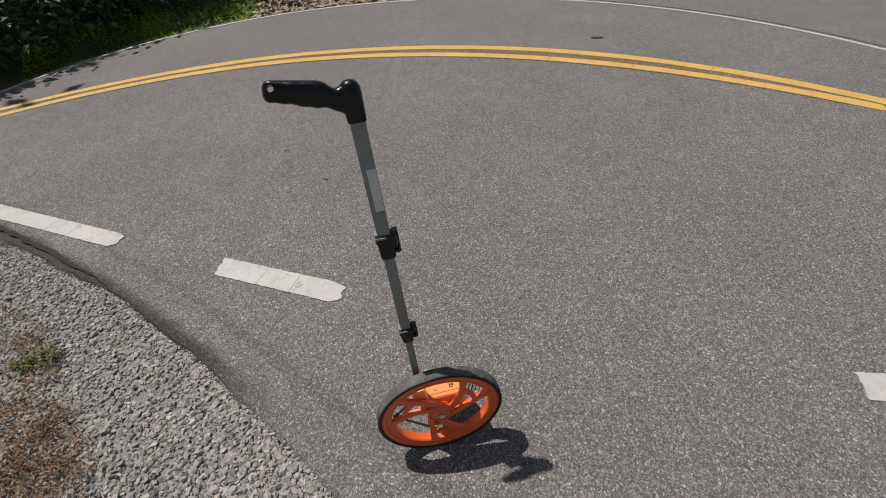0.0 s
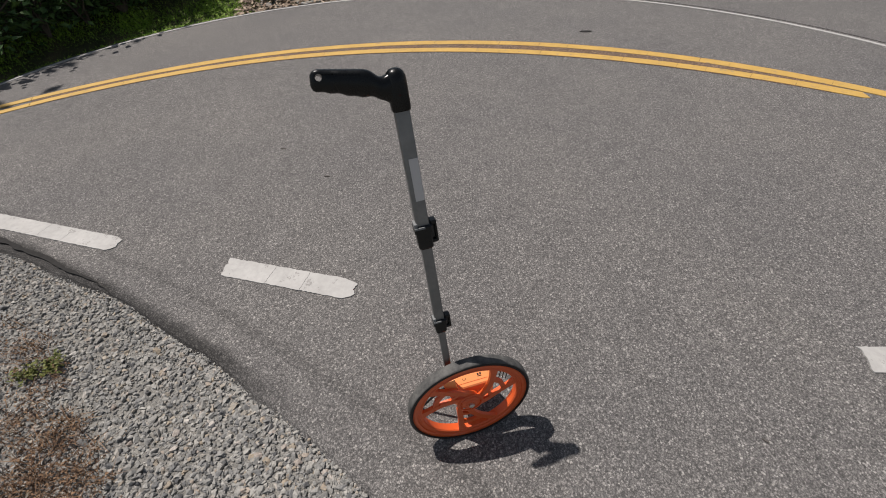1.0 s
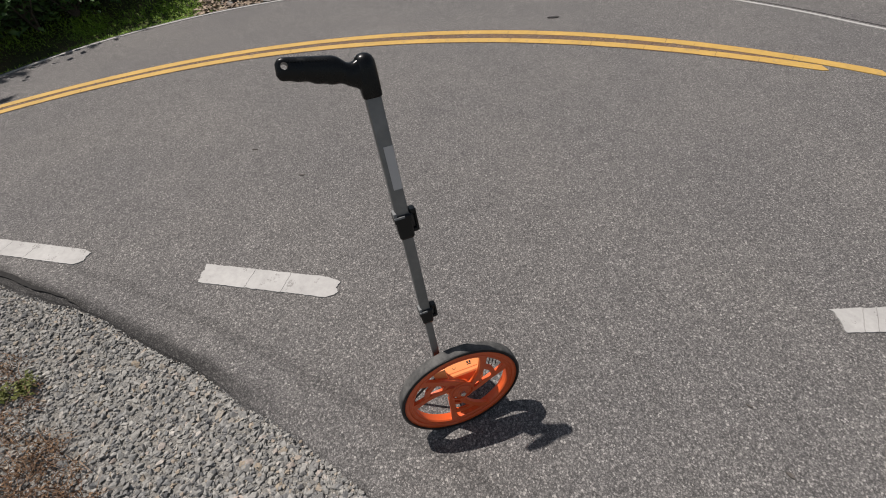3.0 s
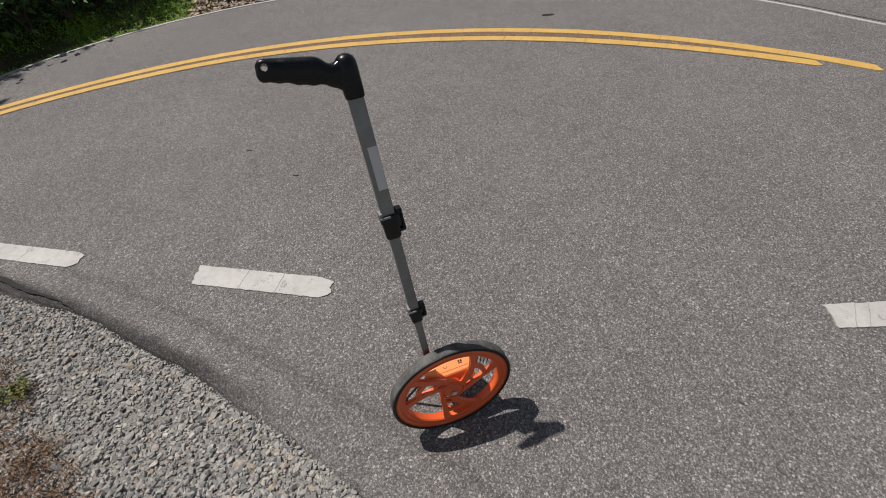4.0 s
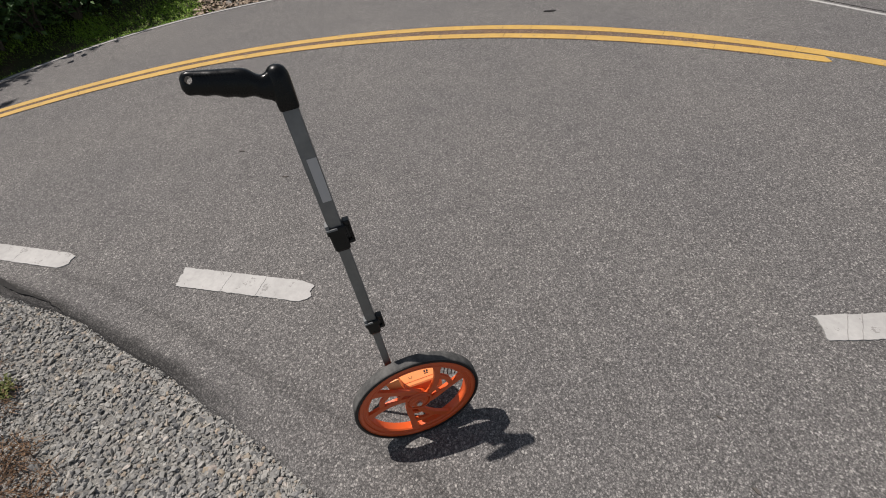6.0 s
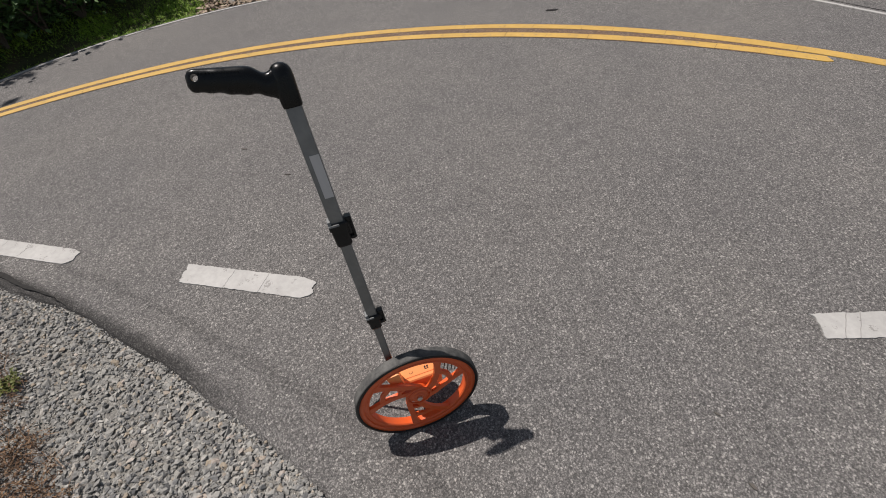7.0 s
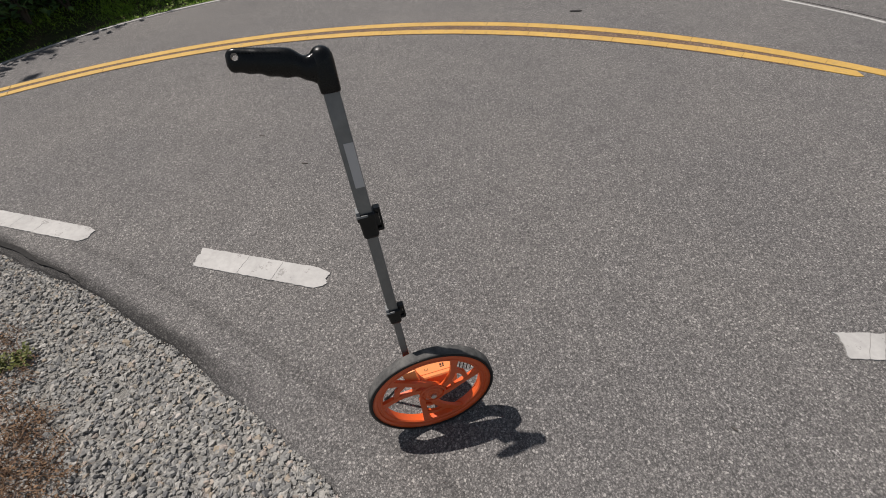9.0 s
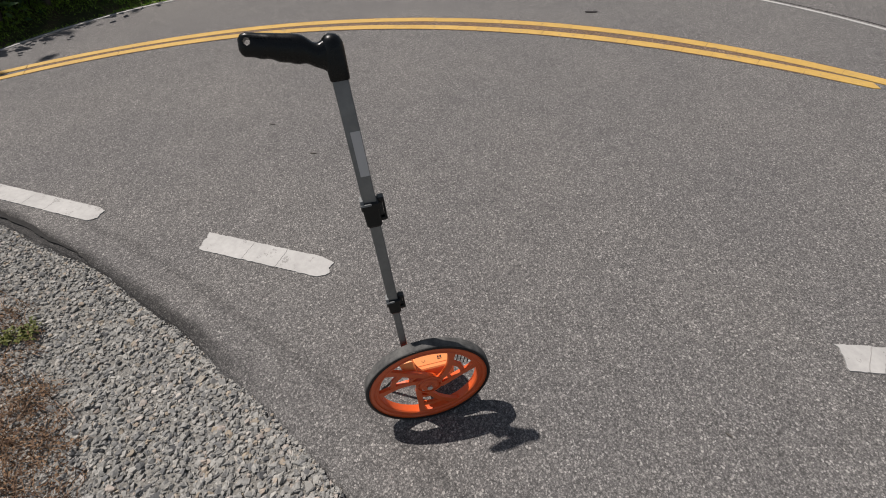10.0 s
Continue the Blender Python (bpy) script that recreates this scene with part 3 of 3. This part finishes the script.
def loft(sections, bm=None):
    """Closed rings of equal count joined in order and capped."""
    bm = bm or bmesh.new()
    last, first = None, None
    for ring in sections:
        vs = [bm.verts.new(p) for p in ring]
        n = len(vs)
        if last:
            for k in range(n):
                bm.faces.new((last[k], last[(k + 1) % n], vs[(k + 1) % n], vs[k]))
        first = first or vs
        last = vs
    bm.faces.new(first[::-1])
    bm.faces.new(last)
    return bm


def flat_bar(points, width, y0, y1, bm):
    """A bar in the wheel's plane along (x, z) points with a width for each."""
    left, right = [], []
    pts = [Vector(p) for p in points]
    for i, p in enumerate(pts):
        d = (pts[min(i + 1, len(pts) - 1)] - pts[max(i - 1, 0)]).normalized()
        s = Vector((-d.y, d.x)) * width[i] / 2
        left.append(p + s)
        right.append(p - s)
    rows = []
    for l, r in zip(left, right):
        rows.append([bm.verts.new((l.x, y0, l.y)), bm.verts.new((r.x, y0, r.y)), bm.verts.new((r.x, y1, r.y)), bm.verts.new((l.x, y1, l.y))])
    for a, b in zip(rows, rows[1:]):
        for k in range(4):
            bm.faces.new((a[k], a[(k + 1) % 4], b[(k + 1) % 4], b[k]))
    bm.faces.new(rows[0][::-1])
    bm.faces.new(rows[-1])


RADIUS = 0.150


def polar(r, deg):
    return (r * math.cos(radians(deg)), r * math.sin(radians(deg)))


def build_measuring_wheel():
    thing = new("measuring_wheel")
    thing.matrix_basis = pose(0.0263, -0.0146, 0.0, -5.0, 0, 33.5)
    tagged(thing, "orange measuring wheel with telescopic grey pole standing on asphalt", "measuring wheel")

    # the running wheel, its axle along local y
    wheel = part("wheel", turned([(0.143, -0.0115), (0.147, -0.0115), (0.147, 0.0115), (0.143, 0.0115)], 72), ORANGE, thing, "orange plastic spoked wheel")
    wheel.location = (0, 0, RADIUS)
    wheel.scale = [RADIUS / 0.155] * 3
    part("tyre", turned([(0.1465, -0.0122), (0.1530, -0.0130), (0.155, -0.0112), (0.155, 0.0112), (0.1530, 0.0130), (0.1465, 0.0122)], 96), RUBBER, wheel, "dusty black rubber tyre", True)
    # The side is blackened for the shade it lies in; it also lacks dust.
    part("sidewall", turned([(0.1462, -0.0136), (0.1520, -0.0138), (0.1530, -0.0128), (0.1462, -0.0118)], 96), BLACK, wheel, "black rubber side, free of dust, with its shade in the colour", True)
    rim = turned([(0.1215, -0.007), (0.1240, -0.0098), (0.1275, -0.0098), (0.1285, -0.0085), (0.1340, -0.0085), (0.1355, -0.0115), (0.145, -0.0115), (0.145, -0.005), (0.1280, -0.003), (0.1280, 0.0115), (0.1220, 0.0115)], 96)
    part("rim", rim, ORANGE, wheel)
    for k in range(3):
        base = 120 * k
        bm = bmesh.new()
        lead = [polar(0.018, base + 10), polar(0.030, base + 22), polar(0.045, base + 32), polar(0.058, base + 38), polar(0.072, base + 43.5), polar(0.088, base + 49.5), polar(0.108, base + 56), polar(0.126, base + 60)]
        flat_bar(lead, (0.018, 0.015, 0.0138, 0.0138, 0.0138, 0.014, 0.015, 0.022), -0.0085, 0.0005, bm)
        trail = [polar(0.018, base - 62), polar(0.026, base - 42), polar(0.036, base - 22), polar(0.048, base - 7), polar(0.062, base + 3), polar(0.076, base + 8.5), polar(0.092, base + 12), polar(0.109, base + 15), polar(0.126, base + 18)]
        flat_bar(trail, (0.017, 0.015, 0.0145, 0.0142, 0.014, 0.0138, 0.014, 0.015, 0.022), -0.0085, 0.0005, bm)
        flat_bar([polar(0.090, base + 12), polar(0.092, base + 31), polar(0.090, base + 50)], (0.013, 0.0115, 0.013), -0.0078, -0.0005, bm)
        flat_bar([polar(0.052, base - 2), polar(0.053, base + 18), polar(0.052, base + 36)], (0.009, 0.008, 0.009), -0.0078, -0.0005, bm)
        part("spoke", bm, ORANGE, wheel)
    hub = turned([(0.0, -0.015), (0.013, -0.015), (0.016, -0.012), (0.022, -0.0115), (0.025, -0.008), (0.025, 0.008), (0.0, 0.008)], 36, closed=False)
    part("hub", hub, ORANGE, wheel, smooth=False)
    part("hub_ring", turned([(0.0275, -0.0084), (0.0283, -0.0112), (0.0305, -0.0116), (0.0325, -0.0108), (0.0333, -0.0084)], 48), ORANGE, wheel)
    bolt = turned([(0.0, -0.021), (0.0055, -0.021), (0.0075, -0.0195), (0.0075, -0.0145), (0.0, -0.0145)], 6, closed=False)
    part("axle_bolt", bolt, STEEL, wheel, "bright zinc-plated bolt")

    # the counter housing behind the wheel
    # its sloping front carries the printing; the side outline runs from the foot round over the top
    side = [(0.017, 0.105), (0.014, 0.178), (0.016, 0.182), (0.051, 0.206), (0.057, 0.204), (0.080, 0.178), (0.100, 0.152), (0.112, 0.125), (0.110, 0.105)]
    rings = []
    for x, g in ((-0.032, 0.86), (-0.027, 0.97), (-0.023, 1.0), (0.057, 1.0), (0.062, 0.97), (0.067, 0.86)):
        rings.append([(x, 0.060 + (y - 0.060) * (0.4 + 0.6 * g), 0.160 + (z - 0.160) * (0.3 + 0.7 * g)) for y, z in side])
    housing = part("counter_housing", loft(rings), SUNLIT_ORANGE, thing, "orange plastic counter box")
    slope = pose(0.025, 0.0275, 0.1894, 35.1, 0, 0)
    bm = bmesh.new()
    box(bm, -0.046, 0.029, -0.0063, -0.0056, -0.0005, 0.0012, 0.0, slope)
    part("seam", bm, ORANGE, housing)
    for x0, x1, y0, y1 in ((0.006, 0.010, 0.004, 0.009), (0.012, 0.016, 0.004, 0.009), (0.006, 0.016, 0.0008, 0.0026)):
        bm = bmesh.new()
        box(bm, x0, x1, y0, y1, -0.0005, 0.0007, 0.0, slope)
        part("printed_mark", bm, INK, housing)
    # the bracket that carries the pole's foot beside the counter
    bm = bmesh.new()
    flat_bar([(-0.020, 0.148), (-0.034, 0.180), (-0.041, 0.212), (-0.044, 0.236)], (0.026, 0.025, 0.027, 0.030), 0.006, 0.030, bm)
    part("bracket", bm, SUNLIT_ORANGE, thing, "orange plastic pole bracket")
    hook = [(-0.0275 + 0.0038 * math.cos(a), 0.0045 + 0.0036 * math.sin(a), 0.0004) for a in [radians(160 + 22 * k) for k in range(11)]]
    part("printed_mark", sweep([slope @ Vector(p) for p in hook], 0.0005, None, 6), INK, housing)
    bm = bmesh.new()
    box(bm, -0.034, -0.021, 0.050, 0.062, 0.178, 0.207, 0.003)
    part("reset_lever", bm, SUNLIT_ORANGE, housing)
    bm = bmesh.new()
    sweep([(-0.012, 0.0, RADIUS), (-0.012, 0.05, RADIUS)], 0.006, bm, 12)
    part("axle", bm, STEEL, thing)

    # four thin black strands set behind the wheel beside the counter
    for k in range(4):
        x = 0.082 + 0.0090 * k
        wire = [(x + 0.002, 0.031, 0.208 - 0.005 * k), (x, 0.029, 0.190 - 0.005 * k), (x - 0.006, 0.028, 0.160 - 0.004 * k)]
        part("wire", sweep(wire, 0.0013, None, 6), BLACK, thing, "thin black strand")

    # the folding stand behind the wheel
    stand = part("kickstand", sweep([(-0.03, 0.055, 0.150), (-0.075, 0.075, 0.085), (-0.120, 0.095, 0.006)], 0.0032, None, 8), BLACK, thing, "thin black strand stand")
    part("stand_foot", sweep([(-0.112, 0.0915, 0.019), (-0.122, 0.096, 0.004)], 0.0055, None, 8), BLACK, stand)

    # the pole leans back a little more than the wheel
    pole = new("pole")
    pole.parent = thing
    pole.matrix_basis = pose(-0.038, 0.0158, 0.2097, -7.39, -1.09, 0) @ Matrix.Diagonal((1, 1, 0.9726, 1))
    tagged(pole, "telescopic grey aluminium pole in three stages")

    def tube(name, w, d, z0, z1, label=""):
        bm = bmesh.new()
        box(bm, -w / 2, w / 2, -d / 2, d / 2, z0, z1, 0.0018)
        return part(name, bm, ALU, pole, label)

    tube("lower_tube", 0.015, 0.012, 0.0, 0.215)
    tube("middle_tube", 0.0200, 0.0172, 0.19, 0.43)
    upper = tube("upper_tube", 0.0236, 0.0205, 0.41, 0.66)
    bm = bmesh.new()
    box(bm, -0.0042, 0.0110, -0.0109, -0.0101, 0.495, 0.572)
    part("decal", bm, DECAL, upper, "pale grey sticker")
    for z0, z1, w, d in ((0.395, 0.445, 0.0290, 0.0265), (0.178, 0.216, 0.0245, 0.0225)):
        bm = bmesh.new()
        taper = [[(sx * (w / 2 + g), sy * (d / 2 + g), z) for sx, sy in ((-1, -0.8), (-0.8, -1), (0.8, -1), (1, -0.8), (1, 0.8), (0.8, 1), (-0.8, 1), (-1, 0.8))]
                 for z, g in ((z0, -0.003), (z0 + 0.004, -0.001), (z1 - 0.014, 0.0), (z1 - 0.013, 0.002), (z1 - 0.002, 0.002), (z1, 0.0))]
        clamp = part("clamp", loft(taper), BLACK, pole, "black plastic locking collar")
        # the lever is a loop: two arms off the collar and a bowed bar across them
        x0, x1 = w / 2 - 0.001, w / 2 + 0.0105
        bm = bmesh.new()
        box(bm, x0, x1, -d * 0.30, d * 0.36, z1 - 0.004, z1 + 0.005, 0.0016)
        box(bm, x0, x1 - 0.002, -d * 0.30, d * 0.36, z0 + 0.009, z0 + 0.016, 0.0014)
        box(bm, x1 - 0.0042, x1, -d * 0.30, d * 0.36, z0 + 0.010, z1 + 0.003, 0.0014)
        part("lever", bm, BLACK, clamp)
        # A black block fills the loop's opening, in place of the shade inside it.
        bm = bmesh.new()
        box(bm, x0, x1 - 0.0045, -d * 0.12, d * 0.2, z0 + 0.017, z1 - 0.006, 0.001)
        part("lever_catch", bm, INK, clamp)
        bm = bmesh.new()
        box(bm, -w / 2 - 0.0016, -w / 2 + 0.0045, -d / 2 - 0.0010, d * 0.20, z1 - 0.004, z1 + 0.0075, 0.0012)
        box(bm, -w / 2 - 0.0016, w * 0.10, -d / 2 - 0.0024, -d / 2 + 0.003, z1 - 0.0045, z1 - 0.0005, 0.0006)
        part("shim", bm, GREY_PLASTIC, clamp, "pale grey plastic guide ear")

    # the grip: a collar on the pole and a bar that turns off it
    secs = []
    for z, w, d in ((0.649, 0.0138, 0.0122), (0.651, 0.0146, 0.0130), (0.660, 0.0150, 0.0138), (0.678, 0.0154, 0.0142), (0.691, 0.0158, 0.0146), (0.699, 0.0152, 0.0140), (0.7055, 0.0126, 0.0118), (0.7095, 0.0080, 0.0076), (0.711, 0.003, 0.003)):
        e = 0.45 if z < 0.67 else (0.7 if z < 0.69 else 1.0)
        secs.append([(w * math.copysign(abs(math.cos(2 * math.pi * k / 28)) ** e, math.cos(2 * math.pi * k / 28)),
                      d * math.copysign(abs(math.sin(2 * math.pi * k / 28)) ** e, math.sin(2 * math.pi * k / 28)), z) for k in range(28)])
    grip = part("handle", loft(secs), GRIP, pole, "glossy black moulded pistol grip", True)
    secs = []
    for i in range(40):
        f = i / 39
        x = 0.0044 - 0.1255 * f
        top = 0.7093 - 0.0105 * math.exp(-((f - 0.22) / 0.10) ** 2) - 0.0015 * f
        low = 0.6752 - 0.0058 * math.exp(-((f - 0.45) / 0.22) ** 2) + 0.0015 * f - 0.0008 * math.sin(f * 34) - 0.026 * max(0.0, 1 - f / 0.40) ** 1.6
        wide = (0.0112 + 0.0014 * math.sin(math.pi * f)) * (1 - 0.42 * max(0.0, (f - 0.70) / 0.30))
        if f > 0.9:
            g = math.sqrt(max(0.02, 1 - ((f - 0.9) / 0.1) ** 2))
            mid = (top + low) / 2
            top, low, wide = mid + (top - mid) * (0.40 + 0.60 * g), mid + (low - mid) * (0.40 + 0.60 * g), wide * (0.35 + 0.65 * g)
        c, h = (top + low) / 2, (top - low) / 2
        secs.append([(x, wide * math.copysign(abs(math.sin(2 * math.pi * k / 24)) ** 0.75, math.sin(2 * math.pi * k / 24)),
                      c + h * math.copysign(abs(math.cos(2 * math.pi * k / 24)) ** 0.8, math.cos(2 * math.pi * k / 24))) for k in range(24)])
    bar = part("grip_bar", loft(secs), GRIP, grip, "", True)
    turn = pose(0, 0, 0.690, 0, 10.6, 3.0) @ pose(0, 0, -0.690)
    hole_cut(bar, (-0.1097, -0.05, 0.7115), (-0.1097, 0.05, 0.6795), 0.0046)
    bar.matrix_basis = turn
    for k in range(12):
        bm = bmesh.new()
        box(bm, -0.057 - 0.0045 * k, -0.0541 - 0.0045 * k, -0.0108, -0.0085, 0.7025, 0.7043, 0.0003)
        part("grip_rib", bm, GRIP, grip).matrix_basis = turn
    return thing


# ---- small marks on the road ----
def flat_blot(name, x, y, rx, ry, turn, seed, label, category, material):
    rng = random.Random(seed)
    out = []
    for k in range(18):
        a = 2 * math.pi * k / 18
        f = rng.uniform(0.75, 1.1)
        p = Vector((rx * f * math.cos(a), ry * f * math.sin(a)))
        p.rotate(Matrix.Rotation(radians(turn), 2))
        out.append((x + p.x, y + p.y))
    tagged(part(name, slab(out, -0.002, 0.004), material), label, category)


def build_crack():
    # A thin black strip stands in for the dark inside of an open crack.
    xs = [-3.2 + 0.02 * k for k in range(93)]
    up, low = [], []
    for x in xs:
        y = near_line(NEAR_TOP, x) + 0.012 + 0.014 * noise.noise((x * 7, 1.0, 3.0)) + 0.005 * noise.noise((x * 31, 1.0, 3.0))
        w = 0.013 * min(1.0, (-1.36 - x) / 0.4) * (0.75 + 0.6 * noise.noise((x * 19, 5.0, 3.0)))
        up.append((x, y + max(w, 0.0006)))
        low.append((x, y - max(w, 0.0006)))
    bm = bmesh.new()
    a = [bm.verts.new((x, y, 0.003)) for x, y in up]
    b = [bm.verts.new((x, y, 0.003)) for x, y in low]
    c = [bm.verts.new((x, y, -0.004)) for x, y in up]
    d = [bm.verts.new((x, y, -0.004)) for x, y in low]
    for i in range(len(xs) - 1):
        bm.faces.new((b[i], b[i + 1], a[i + 1], a[i]))
        bm.faces.new((a[i], a[i + 1], c[i + 1], c[i]))
        bm.faces.new((d[i], d[i + 1], b[i + 1], b[i]))
    tagged(part("tar_seam", bm, TAR_AND_CRACK), "black strip laid along a crack in the broken asphalt edge", "tar seam", kind="structure")


build_ground()
build_road()
build_crack()
build_pavement()
edge_line()
build_stain()
yellow_line(YELLOW_NEAR, 27.1, [-38.2, -31.0, -22.5, -18.8, -11.3, -9.6, -5.1, -3.2, -1.0, -0.1, 2.9, 6.6, 10.2, 14.6, 16.8, 20.0, 23.0], 1)
yellow_line(YELLOW_FAR, 30.4, [-36.0, -27.4, -20.1, -13.9, -7.8, -1.4, 2.4, 5.0, 9.3, 11.9, 16.0, 18.2, 25.0], 2)
white_dash((-2.90, 0.262), (-1.550, 0.299), 0.080, [0.42, 0.70, 0.80], 5, (0, 0, 0, 0, 0, 0, 0), (0.030, 0.004, -0.004, 0.0, 0.004, 0.0, 0.040), 0.0)
white_dash((-1.032, 0.312), (-0.490, 0.336), 0.088, [0.38, 0.64], 6, (0.020, 0.016, 0.012, 0.006, 0.012, 0.004, 0.0), (0.029, 0.0, -0.008, 0.004, 0.004, 0.0, 0.055), 0.0)
white_dash((1.011, 0.482), (1.64, 0.629), 0.083, [0.155, 0.215, 0.55], 7, (0.052, 0.040, 0.041, 0.034, 0.026, 0.020, 0.0), (0.01, 0.0, 0.0, 0.0, 0.0, 0.0, 0.01), 0.58)
build_bank()
for spec in ((-8.4, 1.6, 5.6, 1.75, 330, 41), (-9.2, 3.0, 5.4, 1.7, 330, 42), (-9.8, 4.5, 5.6, 1.75, 300, 43), (-9.9, 6.0, 5.9, 1.8, 220, 44), (-10.2, 3.0, 6.4, 2.2, 220, 45), (-10.0, 5.4, 6.6, 2.2, 220, 46),
             (-8.5, 2.6, 5.4, 1.15, 200, 49), (-8.5, 4.8, 5.6, 1.3, 170, 50), (-9.5, 0.0, 5.8, 1.8, 200, 47), (-8.6, 7.6, 6.2, 1.8, 200, 48)):
    tree(spec[0], spec[1], 0.6, *spec[2:])
for n, (bearing, out, r, h) in enumerate(((-53, 0.6, 0.4, 0.6), (-49.5, 0.6, 0.4, 0.6), (-46, 0.62, 0.42, 0.65), (-43, 0.65, 0.4, 0.65), (-40.2, 0.7, 0.42, 0.65), (-37.4, 0.85, 0.42, 0.7), (-34.5, 1.05, 0.45, 0.75), (-31.8, 1.2, 0.42, 0.7),
                                          (-51, 1.8, 0.7, 1.2), (-46, 1.9, 0.7, 1.2), (-41.5, 1.9, 0.7, 1.2), (-37, 2.0, 0.7, 1.2), (-33, 2.3, 0.7, 1.2), (-29.5, 2.2, 0.5, 0.8))):
    spot = on_bend(EDGE, bearing, out)
    shrub(spot.x, spot.y, bank_height(bearing, out), r, h, 640, 51 + n)
# Further unseen trees, added so their crowns shade the bank and road edge.
for n, bearing in enumerate((-62, -57, -52, -47)):
    spot = on_bend(EDGE, bearing, 1.95)
    tree(spot.x - 1.66, spot.y + 0.40, 0.3, 5.0, 0.62, 240, 81 + n)
build_grass()
build_litter()
build_measuring_wheel()
flat_blot("tar_blot", 0.083, 3.12, 0.050, 0.018, 10, 61, "dark tar blot on the far lane", "tar blot", TAR_AND_CRACK)
flat_blot("leaf_scrap", 0.782, 0.009, 0.009, 0.0045, -40, 62, "small dark leaf scrap lying on the asphalt", "leaf", SCRAP)
flat_blot("leaf_scrap", -0.933, 0.939, 0.016, 0.0035, 10, 64, "small dark leaf scrap lying on the asphalt", "leaf", SCRAP)
flat_blot("leaf_scrap", -1.285, 1.11, 0.018, 0.004, 5, 65, "small dark leaf scrap lying on the asphalt", "leaf", SCRAP)
flat_blot("leaf_scrap", 0.734, 0.165, 0.009, 0.0022, -25, 63, "small dark leaf scrap lying on the asphalt", "leaf", SCRAP)
build_dry_weeds()
build_green_weed(-1.30, -0.19, 0.045, 26, 71)
build_green_weed(-1.36, -0.235, 0.05, 22, 72)
big = build_gravel()
build_big_stones(big)
